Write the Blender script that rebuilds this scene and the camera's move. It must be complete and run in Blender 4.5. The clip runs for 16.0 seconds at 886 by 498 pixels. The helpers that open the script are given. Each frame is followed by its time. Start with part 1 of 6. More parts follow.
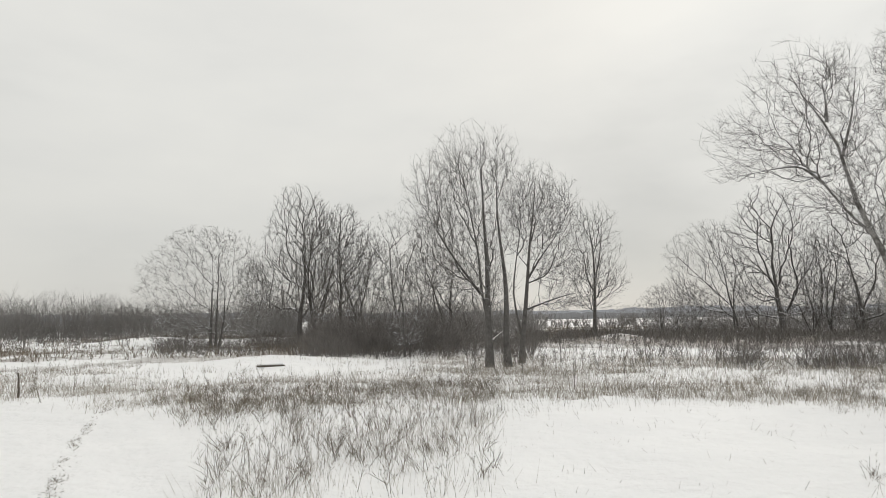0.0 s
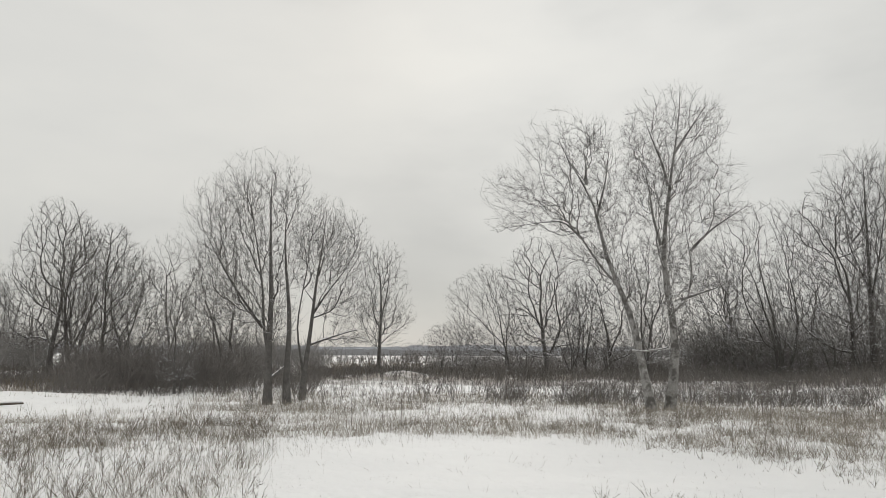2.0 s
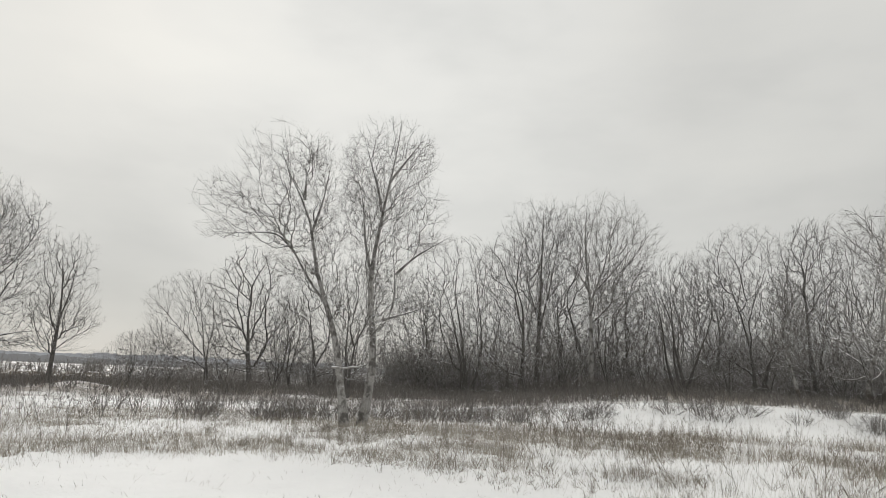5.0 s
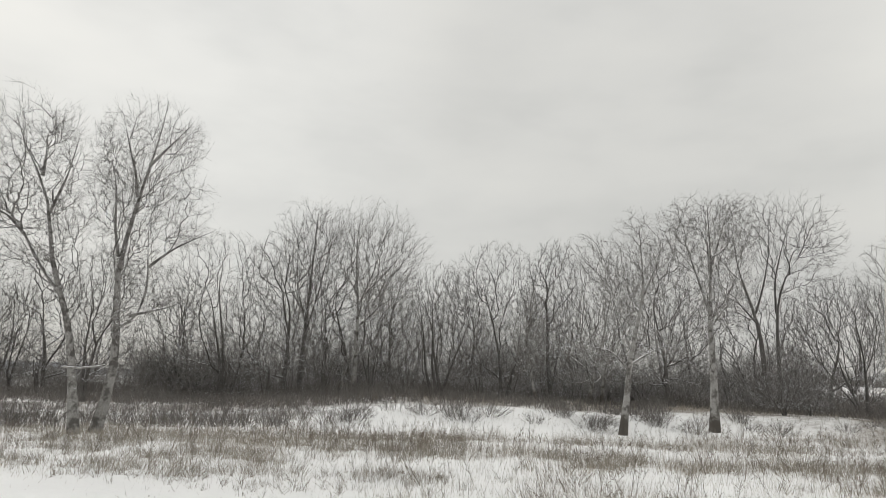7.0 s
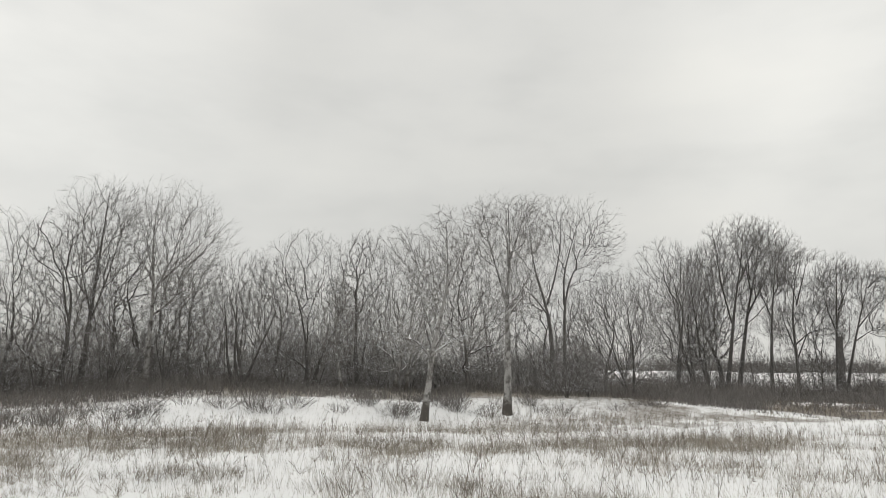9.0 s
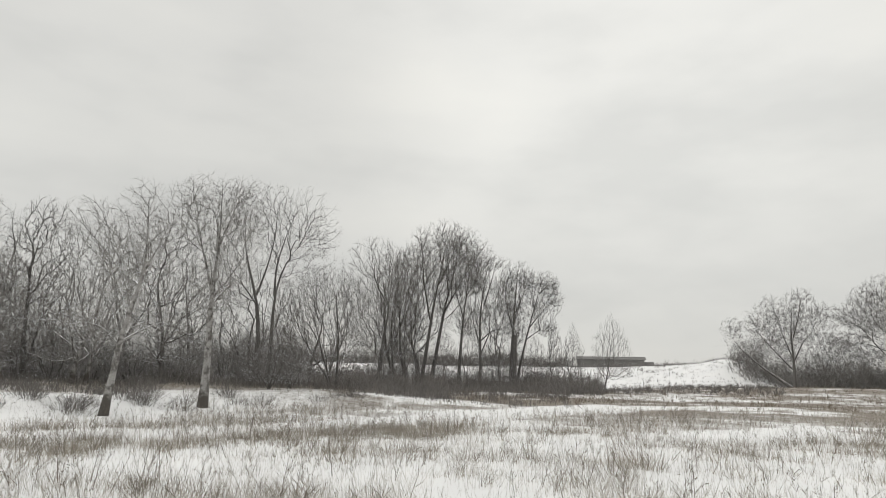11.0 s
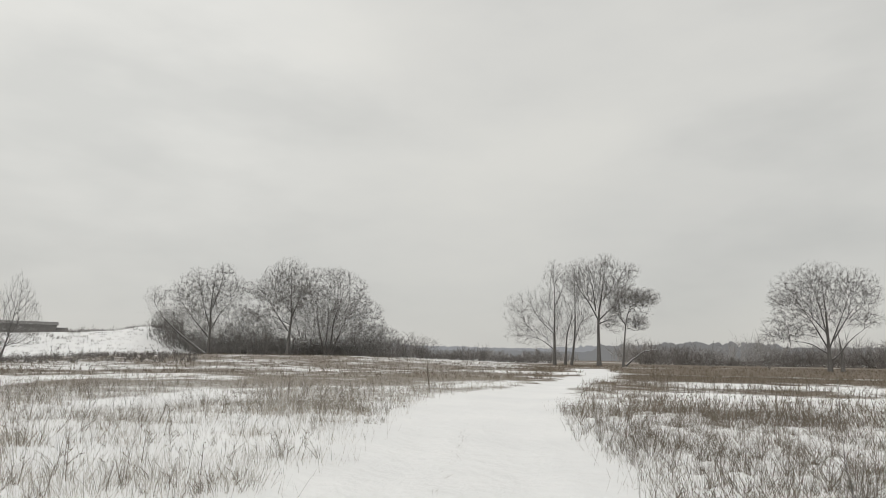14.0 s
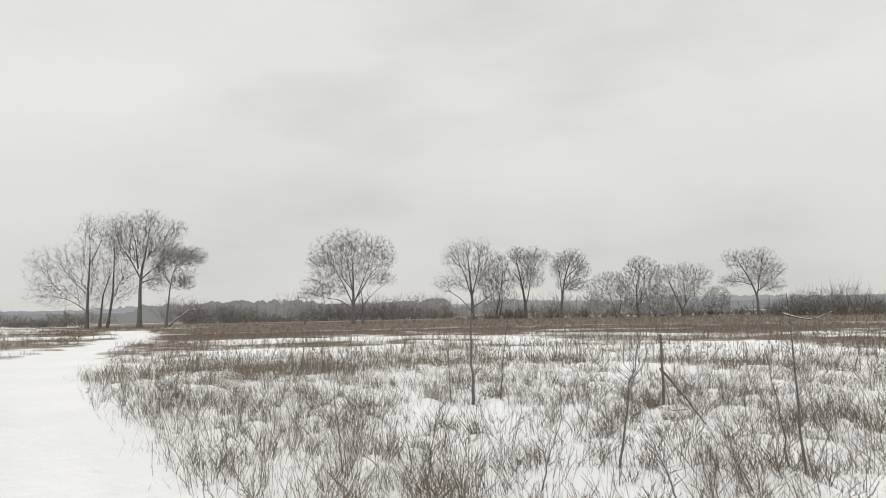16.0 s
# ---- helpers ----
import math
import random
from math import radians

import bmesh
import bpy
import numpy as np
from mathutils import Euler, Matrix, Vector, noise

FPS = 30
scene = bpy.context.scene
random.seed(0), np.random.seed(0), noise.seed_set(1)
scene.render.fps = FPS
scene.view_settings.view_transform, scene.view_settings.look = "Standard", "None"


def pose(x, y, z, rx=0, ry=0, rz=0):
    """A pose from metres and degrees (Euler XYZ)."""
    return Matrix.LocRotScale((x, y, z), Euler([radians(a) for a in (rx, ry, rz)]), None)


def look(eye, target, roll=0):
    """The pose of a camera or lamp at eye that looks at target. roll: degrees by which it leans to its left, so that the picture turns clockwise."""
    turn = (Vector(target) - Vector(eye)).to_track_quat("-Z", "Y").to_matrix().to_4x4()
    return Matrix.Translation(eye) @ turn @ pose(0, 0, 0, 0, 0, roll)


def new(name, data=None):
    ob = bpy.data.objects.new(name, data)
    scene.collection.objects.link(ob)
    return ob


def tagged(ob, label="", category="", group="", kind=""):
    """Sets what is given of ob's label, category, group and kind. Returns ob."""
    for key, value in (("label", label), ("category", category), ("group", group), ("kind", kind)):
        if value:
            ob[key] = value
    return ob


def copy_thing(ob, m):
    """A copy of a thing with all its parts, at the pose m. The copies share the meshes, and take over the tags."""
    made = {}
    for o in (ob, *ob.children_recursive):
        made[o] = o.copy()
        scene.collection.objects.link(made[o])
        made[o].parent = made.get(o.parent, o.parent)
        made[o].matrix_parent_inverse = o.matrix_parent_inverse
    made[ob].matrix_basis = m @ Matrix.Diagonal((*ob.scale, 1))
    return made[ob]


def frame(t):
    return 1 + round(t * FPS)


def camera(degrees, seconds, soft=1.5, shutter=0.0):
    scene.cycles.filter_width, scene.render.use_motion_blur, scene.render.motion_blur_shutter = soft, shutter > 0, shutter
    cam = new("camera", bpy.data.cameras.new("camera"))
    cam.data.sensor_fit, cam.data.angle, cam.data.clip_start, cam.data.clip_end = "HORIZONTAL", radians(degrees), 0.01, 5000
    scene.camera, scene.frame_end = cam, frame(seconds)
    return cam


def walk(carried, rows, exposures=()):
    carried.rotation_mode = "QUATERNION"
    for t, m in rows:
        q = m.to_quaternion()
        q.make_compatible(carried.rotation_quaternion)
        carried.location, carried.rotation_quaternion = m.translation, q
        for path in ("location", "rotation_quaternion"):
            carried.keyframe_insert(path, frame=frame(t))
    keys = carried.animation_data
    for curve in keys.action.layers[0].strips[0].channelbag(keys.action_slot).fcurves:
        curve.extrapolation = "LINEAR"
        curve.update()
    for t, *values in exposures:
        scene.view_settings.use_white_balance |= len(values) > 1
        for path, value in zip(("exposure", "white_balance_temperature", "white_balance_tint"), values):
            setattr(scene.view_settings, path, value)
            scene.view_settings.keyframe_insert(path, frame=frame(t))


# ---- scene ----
cam = camera(67.12, 16.0, soft=0.9)
EYE, ARM = 1.65, 0.43  # eye height; the camera swings round the carrier at arm's length
EXPOSURES = [(0, -0.01), (1.5, -0.05), (2, -0.13), (2.5, -0.13), (3, -0.08), (5.5, -0.05), (8, 0.0), (10.5, 0.09), (11, 0.05), (11.5, -0.01), (12, -0.18), (12.5, -0.21), (13, -0.13), (13.5, -0.11), (14, -0.1), (14.5, 0.04), (15, 0.07), (15.5, 0.11), (16, 0.14)]
ROWS = [
    (0.0, 0.00, 5.99, 0.83),
    (0.5, -3.92, 6.16, 0.44),
    (1.0, -7.82, 6.32, 0.13),
    (1.5, -13.43, 7.57, -0.36),
    (2.0, -17.99, 8.93, -0.21),
    (2.5, -22.43, 9.91, -0.05),
    (3.0, -27.49, 9.66, -0.31),
    (5.5, -46.32, 11.22, -2.41),
    (6.0, -50.66, 11.50, -2.48),
    (6.5, -55.28, 11.55, -2.15),
    (7.0, -62.07, 11.67, -2.32),
    (7.5, -67.11, 11.73, -2.47),
    (8.0, -70.21, 11.52, -1.81),
    (10.5, -95.73, 11.47, -1.26),
    (11.0, -102.47, 11.06, -1.17),
    (11.5, -107.91, 9.77, -0.75),
    (12.0, -114.57, 11.43, -0.37),
    (12.5, -126.61, 12.38, 0.41),
    (13.0, -132.53, 11.36, -0.73),
    (13.5, -138.40, 10.10, -0.90),
    (14.0, -148.85, 9.18, -0.85),
    (14.5, -159.84, 8.30, 0.82),
    (15.0, -168.54, 7.08, 0.40),
    (15.5, -176.83, 5.00, 1.48),
    (16.0, -186.07, 5.59, 1.14),
]


def swing(yaw, pitch, roll):
    a = radians(yaw)
    return pose(-ARM * math.sin(a), ARM * math.cos(a), EYE, 90 + pitch, roll, yaw)


walk(cam, [(t, swing(*r)) for t, *r in ROWS], EXPOSURES)

# ---- light: overcast winter noon ----
SUN_AZ, SUN_EL = 12.0, 32.0
world = bpy.data.worlds.new("overcast_sky")
scene.world = world
world.use_nodes = True
wt = world.node_tree
wt.nodes.clear()


def node(tree, kind, **values):
    n = tree.nodes.new(kind)
    for key, value in values.items():
        if key in n.inputs:
            n.inputs[key].default_value = value
    return n


def ramp(tree, stops):
    n = tree.nodes.new("ShaderNodeValToRGB")
    els = n.color_ramp.elements
    while len(els) < len(stops):
        els.new(0.5)
    for e, (p, c) in zip(els, stops):
        e.position, e.color = p, (*c, 1)
    return n


def make_sky():
    link = wt.links.new
    out = wt.nodes.new("ShaderNodeOutputWorld")
    bg = node(wt, "ShaderNodeBackground", Strength=1.045)
    sky = wt.nodes.new("ShaderNodeTexSky")
    sky.sky_type, sky.sun_disc = "NISHITA", False
    sky.sun_elevation, sky.sun_rotation = radians(SUN_EL), radians(SUN_AZ)
    thin = wt.nodes.new("ShaderNodeVectorMath")
    thin.operation = "SCALE"
    thin.inputs["Scale"].default_value = 0.004
    link(sky.outputs[0], thin.inputs[0])
    co = wt.nodes.new("ShaderNodeTexCoord")
    split = wt.nodes.new("ShaderNodeSeparateXYZ")
    link(co.outputs["Generated"], split.inputs[0])
    # the cloud deck: dimmer towards the horizon, brightest near the hidden sun
    lift = ramp(wt, [(0.0, (0.575, 0.57, 0.545)), (0.1, (0.61, 0.605, 0.575)), (0.3, (0.7, 0.695, 0.66)), (0.6, (0.72, 0.715, 0.685)), (1.0, (0.74, 0.735, 0.705))])
    link(split.outputs["Z"], lift.inputs[0])
    stretch = wt.nodes.new("ShaderNodeMapping")
    stretch.inputs["Scale"].default_value = (1.0, 1.0, 2.6)
    stretch.inputs["Location"].default_value = (0.35, 0.1, 0.2)
    link(co.outputs["Generated"], stretch.inputs[0])
    big = node(wt, "ShaderNodeTexNoise", Scale=2.2, Detail=5.0, Roughness=0.5, Distortion=0.0)
    link(stretch.outputs[0], big.inputs["Vector"])
    shade = ramp(wt, [(0.33, (0.88, 0.885, 0.89)), (0.5, (1.0, 1.0, 1.0)), (0.68, (1.07, 1.065, 1.055))])
    link(big.outputs["Fac"], shade.inputs[0])
    # thinner and thicker stretches of the deck
    deck = None
    for az, el, wide, gain in ((36, 26, 26, 0.1), (56, 28, 15, -0.05), (80, 24, 26, -0.1), (118, 26, 26, 0.09), (185, 25, 55, -0.08)):
        dot = wt.nodes.new("ShaderNodeVectorMath")
        dot.operation = "DOT_PRODUCT"
        dot.inputs[1].default_value = (math.sin(radians(az)) * math.cos(radians(el)), math.cos(radians(az)) * math.cos(radians(el)), math.sin(radians(el)))
        link(co.outputs["Generated"], dot.inputs[0])
        soft = wt.nodes.new("ShaderNodeMapRange")
        soft.interpolation_type = "SMOOTHSTEP"
        soft.inputs["From Min"].default_value = math.cos(radians(wide))
        soft.inputs["To Max"].default_value = gain
        link(dot.outputs["Value"], soft.inputs["Value"])
        total = wt.nodes.new("ShaderNodeMath")
        total.inputs[1].default_value = 1.0
        link(soft.outputs[0], total.inputs[0])
        if deck:
            link(deck.outputs[0], total.inputs[1])
        deck = total
    full = wt.nodes.new("ShaderNodeVectorMath")
    full.operation = "SCALE"
    link(lift.outputs[0], full.inputs[0])
    link(deck.outputs[0], full.inputs["Scale"])
    mul = wt.nodes.new("ShaderNodeVectorMath")
    mul.operation = "MULTIPLY"
    link(full.outputs[0], mul.inputs[0])
    link(shade.outputs[0], mul.inputs[1])
    add = wt.nodes.new("ShaderNodeVectorMath")
    add.operation = "ADD"
    link(mul.outputs[0], add.inputs[0])
    link(thin.outputs[0], add.inputs[1])
    link(add.outputs[0], bg.inputs["Color"])
    link(bg.outputs[0], out.inputs[0])


make_sky()
sun = new("sun", bpy.data.lights.new("sun", "SUN"))
sun.data.energy, sun.data.angle, sun.data.color = 0.95, radians(40), (1.0, 0.97, 0.93)
sun.matrix_world = look((0, 0, 50), (-50 * math.sin(radians(SUN_AZ)), -50 * math.cos(radians(SUN_AZ)), 50 - 50 * math.tan(radians(SUN_EL))))


# ---- materials ----
def material(name, rough=0.9):
    m = bpy.data.materials.new(name)
    m.use_nodes = True
    t = m.node_tree
    b = t.nodes["Principled BSDF"]
    b.inputs["Roughness"].default_value = rough
    b.inputs["Specular IOR Level"].default_value = 0.2
    return m, t, b


def noise_at(t, scale, detail=4.0, rough=0.55, space="Object"):
    co = t.nodes.new("ShaderNodeTexCoord")
    n = node(t, "ShaderNodeTexNoise", Scale=scale, Detail=detail, Roughness=rough)
    t.links.new(co.outputs[space], n.inputs["Vector"])
    return n


def mix_of(t, fac, a, b):
    m = t.nodes.new("ShaderNodeMix")
    m.data_type = "RGBA"
    for k, v in ((0, fac), (6, a), (7, b)):
        if isinstance(v, tuple):
            m.inputs[k].default_value = (*v, 1)
        elif isinstance(v, float):
            m.inputs[k].default_value = v
        else:
            t.links.new(v, m.inputs[k])
    return m.outputs[2]


def bump_of(t, b, height, strength, distance):
    n = node(t, "ShaderNodeBump", Strength=strength, Distance=distance)
    t.links.new(height, n.inputs["Height"])
    t.links.new(n.outputs[0], b.inputs["Normal"])


def bark(name, dark, light, snow=0.0, scale=6.0, low=0.35, high=0.65, foot=0.0):
    """Bark in two tones, with snow lying on what faces up."""
    m, t, b = material(name)
    n1 = noise_at(t, scale, 6.0, 0.65)
    r = ramp(t, [(low, dark), (high, light)])
    t.links.new(n1.outputs["Fac"], r.inputs[0])
    n2 = noise_at(t, scale * 7, 4.0, 0.6)
    col = mix_of(t, n2.outputs["Fac"], tuple(c * 0.65 for c in dark), r.outputs[0])
    if foot > 0:
        # rough black bark on the lowest stretch of the stem
        co = t.nodes.new("ShaderNodeTexCoord")
        parts = t.nodes.new("ShaderNodeSeparateXYZ")
        t.links.new(co.outputs["Object"], parts.inputs[0])
        edge = t.nodes.new("ShaderNodeMath")
        edge.operation = "MULTIPLY_ADD"
        edge.inputs[1].default_value = 1.6
        t.links.new(n1.outputs["Fac"], edge.inputs[0])
        t.links.new(parts.outputs["Z"], edge.inputs[2])
        rough = ramp(t, [(0.264 + foot * 0.2, (1, 1, 1)), (0.264 + foot * 0.36, (0, 0, 0))])
        half = t.nodes.new("ShaderNodeMath")
        half.operation = "MULTIPLY"
        half.inputs[1].default_value = 0.33
        t.links.new(edge.outputs[0], half.inputs[0])
        t.links.new(half.outputs[0], rough.inputs[0])
        col = mix_of(t, rough.outputs[0], col, (0.095, 0.086, 0.077))
    if snow > 0:
        geo = t.nodes.new("ShaderNodeNewGeometry")
        split = t.nodes.new("ShaderNodeSeparateXYZ")
        t.links.new(geo.outputs["Normal"], split.inputs[0])
        up = t.nodes.new("ShaderNodeMath")
        up.operation = "MULTIPLY_ADD"
        up.inputs[1].default_value = 0.6
        n3 = noise_at(t, 5.0, 3.0)
        t.links.new(split.outputs["Z"], up.inputs[0])
        t.links.new(n3.outputs["Fac"], up.inputs[2])
        cut = ramp(t, [(1.0 - snow, (0, 0, 0)), (1.08 - snow, (1, 1, 1))])
        t.links.new(up.outputs[0], cut.inputs[0])
        col = mix_of(t, cut.outputs[0], col, (0.82, 0.83, 0.85))
    t.links.new(col, b.inputs["Base Color"])
    bump_of(t, b, n2.outputs["Fac"], 0.6, 0.02)
    return m


def stalks(name, a, b_col, rough=0.9):
    """Dry stems whose tone varies from stem to stem."""
    m, t, b = material(name, rough)
    g = t.nodes.new("ShaderNodeNewGeometry")
    r = ramp(t, [(0.0, a), (1.0, b_col)])
    t.links.new(g.outputs["Random Per Island"], r.inputs[0])
    n = noise_at(t, 0.25, 2.0)
    col = mix_of(t, n.outputs["Fac"], tuple(0.75 * c for c in a), r.outputs[0])
    t.links.new(col, b.inputs["Base Color"])
    return m


def plain(name, colour, rough=0.8, scale=3.0, vary=0.25):
    m, t, b = material(name, rough)
    n = noise_at(t, scale, 5.0, 0.6)
    r = ramp(t, [(0.3, tuple(c * (1 - vary) for c in colour)), (0.7, tuple(min(1, c * (1 + vary)) for c in colour))])
    t.links.new(n.outputs["Fac"], r.inputs[0])
    t.links.new(r.outputs[0], b.inputs["Base Color"])
    return m


def snow_ground():
    """Settled snow, with flattened dry grass showing through by the vertex layer 'litter'."""
    m, t, b = material("snow", 0.65)
    n1 = noise_at(t, 0.35, 5.0, 0.5)
    tone = ramp(t, [(0.3, (0.87, 0.873, 0.876)), (0.7, (0.935, 0.935, 0.932))])
    t.links.new(n1.outputs["Fac"], tone.inputs[0])
    at = t.nodes.new("ShaderNodeAttribute")
    at.attribute_name = "litter"
    fine = noise_at(t, 2.3, 6.0, 0.7)
    madd = t.nodes.new("ShaderNodeMath")
    madd.operation = "MULTIPLY_ADD"
    madd.inputs[1].default_value = 0.5
    fine_half = t.nodes.new("ShaderNodeMath")
    fine_half.operation = "MULTIPLY"
    fine_half.inputs[1].default_value = 0.5
    t.links.new(fine.outputs["Fac"], fine_half.inputs[0])
    t.links.new(at.outputs["Fac"], madd.inputs[0])
    t.links.new(fine_half.outputs[0], madd.inputs[2])
    cut = ramp(t, [(0.4, (0, 0, 0)), (0.68, (1, 1, 1))])
    t.links.new(madd.outputs[0], cut.inputs[0])
    n3 = noise_at(t, 9.0, 6.0, 0.7)
    straw = ramp(t, [(0.3, (0.1, 0.08, 0.06)), (0.7, (0.24, 0.19, 0.14))])
    t.links.new(n3.outputs["Fac"], straw.inputs[0])
    t.links.new(mix_of(t, cut.outputs[0], tone.outputs[0], straw.outputs[0]), b.inputs["Base Color"])
    lumps = noise_at(t, 3.0, 7.0, 0.6)
    bump_of(t, b, lumps.outputs["Fac"], 0.7, 0.12)
    return m


SNOW = snow_ground()
BARK_DARK = bark("dark_bark", (0.120, 0.114, 0.110), (0.259, 0.248, 0.236), 0.18)
BARK_GREY = bark("grey_bark", (0.120, 0.114, 0.109), (0.268, 0.256, 0.243), 0.18)
BARK_PALE = bark("pale_bark", (0.16, 0.152, 0.143), (0.58, 0.57, 0.55), 0.2, 4.0, 0.42, 0.52, 0.95)
BARK_MOTTLED = bark("mottled_bark", (0.15, 0.143, 0.135), (0.54, 0.53, 0.51), 0.22, 4.0, 0.42, 0.54)
TWIG_DARK = bark("dark_twigs", (0.172, 0.164, 0.157), (0.326, 0.311, 0.297), 0.06, 3.0)
TWIG_GREY = bark("grey_twigs", (0.192, 0.183, 0.175), (0.364, 0.349, 0.333), 0.12, 3.0)
TWIG_PALE = bark("pale_twigs", (0.220, 0.209, 0.198), (0.451, 0.435, 0.411), 0.14, 3.0)
BRUSH = stalks("brushwood", (0.156, 0.147, 0.139), (0.325, 0.303, 0.286))
THICKET = stalks("thicket_twigs", (0.291, 0.281, 0.273), (0.514, 0.497, 0.481))
STRAW = stalks("dry_grass", (0.21, 0.187, 0.16), (0.43, 0.388, 0.33))
PALE_STRAW = stalks("pale_grass", (0.33, 0.3, 0.255), (0.6, 0.547, 0.465))
# twigs of the farther thickets: base colour lightened to stand in for haze
HAZY_HEDGE = stalks("hazy_hedge_twigs", (0.210, 0.201, 0.192), (0.413, 0.395, 0.379))
RUST = stalks("rusty_grass", (0.17, 0.143, 0.112), (0.35, 0.297, 0.225))
FORB = stalks("dead_forbs", (0.14, 0.121, 0.099), (0.32, 0.278, 0.222))
WOOD = plain("weathered_wood", (0.13, 0.11, 0.092), 0.9, 12.0, 0.4)


# ---- the lie of the land ----
def grid_noise(x, y, seed):
    """Smooth noise in 0..1 over the plane, one lump a metre."""
    x, y = np.asarray(x, float), np.asarray(y, float)
    xi, yi = np.floor(x), np.floor(y)
    u, v = x - xi, y - yi
    u, v = u * u * (3 - 2 * u), v * v * (3 - 2 * v)

    def h(a, b):
        s = np.sin(a * 127.1 + b * 311.7 + seed * 74.7) * 43758.5453
        return s - np.floor(s)
    return (h(xi, yi) * (1 - u) + h(xi + 1, yi) * u) * (1 - v) + (h(xi, yi + 1) * (1 - u) + h(xi + 1, yi + 1) * u) * v


def fractal(x, y, seed, octaves=3):
    return sum(grid_noise(x * 2 ** k, y * 2 ** k, seed + k) * 0.5 ** k for k in range(octaves)) / sum(0.5 ** k for k in range(octaves))


def smooth(a, b, v):
    t = np.clip((v - a) / (b - a), 0, 1)
    return t * t * (3 - 2 * t)


def polar(x, y):
    """Bearing in degrees, from -90 to 270, clockwise from straight ahead at the start, and the distance."""
    return (np.degrees(np.arctan2(x, y)) + 90) % 360 - 90, np.hypot(x, y)


def at(az, d):
    return d * math.sin(radians(az)), d * math.cos(radians(az))


def between(v, a, b, soft):
    return smooth(a - soft, a + soft, v) * (1 - smooth(b - soft, b + soft, v))


def line_far(x, y, pts):
    """The distance from a line of (bearing, distance, half width) points, less the half width there."""
    best = np.full(np.shape(x), 1e9)
    p = [(*at(a, d), w) for a, d, w in pts]
    for (ax, ay, aw), (bx, by, bw) in zip(p, p[1:]):
        ex, ey = bx - ax, by - ay
        k = np.clip(((x - ax) * ex + (y - ay) * ey) / (ex * ex + ey * ey), 0, 1)
        best = np.minimum(best, np.hypot(x - ax - k * ex, y - ay - k * ey) - (aw + k * (bw - aw)))
    return best


ROAD = [(-50, 30, 2.2), (-33, 12.5, 2.9), (-30, 5, 2.4), (150, 3, 2.4), (149, 8, 2.35), (151, 12, 2.2), (151.5, 19, 2.4), (153, 28, 2.5),
        (156.2, 36, 1.6), (158.7, 47, 1.3), (162, 72, 1.6), (161, 116, 3.0)]
SIDE = [(20, 3, 2.0), (15, 10, 2.6), (24, 11.5, 2.6), (36, 10.5, 2.0), (50, 9.5, 1.2)]
STREAK = [(72, 21, 1.2), (82, 21.5, 1.2), (92, 24.5, 1.7), (99, 28, 2.0), (109, 38, 2.6), (117, 50, 3.4), (127, 56, 3.0)]


def bank_edge(az):
    """How far off the snowy bank rises."""
    return np.interp(az, (42, 60, 72, 76.5, 83.4, 92), (28, 29, 30, 32.3, 37.6, 42)) + 2 * (fractal(az / 5, az * 0, 4) - 0.5)


def height(x, y):
    """The ground's height: nearly flat, with a bank under the trees, low mounds and a dam far off."""
    az, d = polar(x, y)
    z = 0.16 * (fractal(x / 9, y / 9, 3) - 0.5) * smooth(8, 22, d)
    rough = 0.4 + 0.9 * smooth(2.5, 5, np.abs(line_far(x, y, ROAD)) + 2.0)
    z = z + 0.11 * rough * (fractal(x / 1.3, y / 1.3, 8) - 0.5) * (1 - smooth(60, 90, d))
    # tussocks under the snow
    tuft = smooth(0.55, 0.8, fractal(x / 0.55, y / 0.55, 61, 2)) * (1 - smooth(18, 30, d)) * smooth(0.2, 1.2, line_far(x, y, ROAD)) * smooth(0.2, 1.2, line_far(x, y, SIDE))
    z = z + 0.09 * tuft * (0.45 + 1.1 * between(az, 162, 230, 4))
    edge = bank_edge(az)
    crest = np.interp(az, (42, 45, 49, 53, 57.4, 60, 72, 76, 81, 84, 87, 91, 97, 102, 107), (0, 0.1, 0.26, 0.46, 0.68, 0.76, 0.74, 0.62, 0.72, 0.67, 0.58, 0.57, 0.46, 0.3, 0))
    z = z + crest * smooth(edge - 4, edge + 2.5, d) * (1 - smooth(75, 95, d))
    z = z + 0.25 * between(az, 42, 97, 6) * smooth(34, 48, d) * (1 - smooth(75, 95, d))
    z = z + 0.55 * np.exp(-((az + 23.5) / 4) ** 2 - ((d - 59) / 5) ** 2) + 0.4 * np.exp(-((az + 14) / 6) ** 2 - ((d - 57) / 4) ** 2)
    z = z + 0.25 * np.exp(-((az + 13.5) / 5) ** 2 - ((d - 29) / 3) ** 2) + 0.5 * np.exp(-((az - 14.3) / 2.5) ** 2 - ((d - 46) / 4) ** 2)
    z = z + 1.25 * between(az, 120, 150, 6) * smooth(60, 150, d) * (1 - smooth(400, 900, d))
    z = z + 0.5 * between(az, 128, 144, 3) * np.exp(-((d - 128) / 14) ** 2)
    top = 5.3 + 0.7 * (fractal(az / 3, d * 0, 11) - 0.5) + 1.3 * np.exp(-((az - 125.0) / 1.5) ** 2)
    z = z + top * between(az, 82, 127.8, 1.6) * smooth(152, 176, d + 5 * fractal(az, d * 0, 5)) * (1 - smooth(300, 420, d))
    far = line_far(x, y, ROAD)
    z = z - 0.07 * (1 - smooth(-0.8, 0.3, far)) + 0.035 * np.exp(-((far + 0.7) / 0.16) ** 2) - 0.03 * np.exp(-((far + 1.35) / 0.22) ** 2)
    return z


def height_at(x, y):
    return float(height(np.array([x]), np.array([y]))[0])


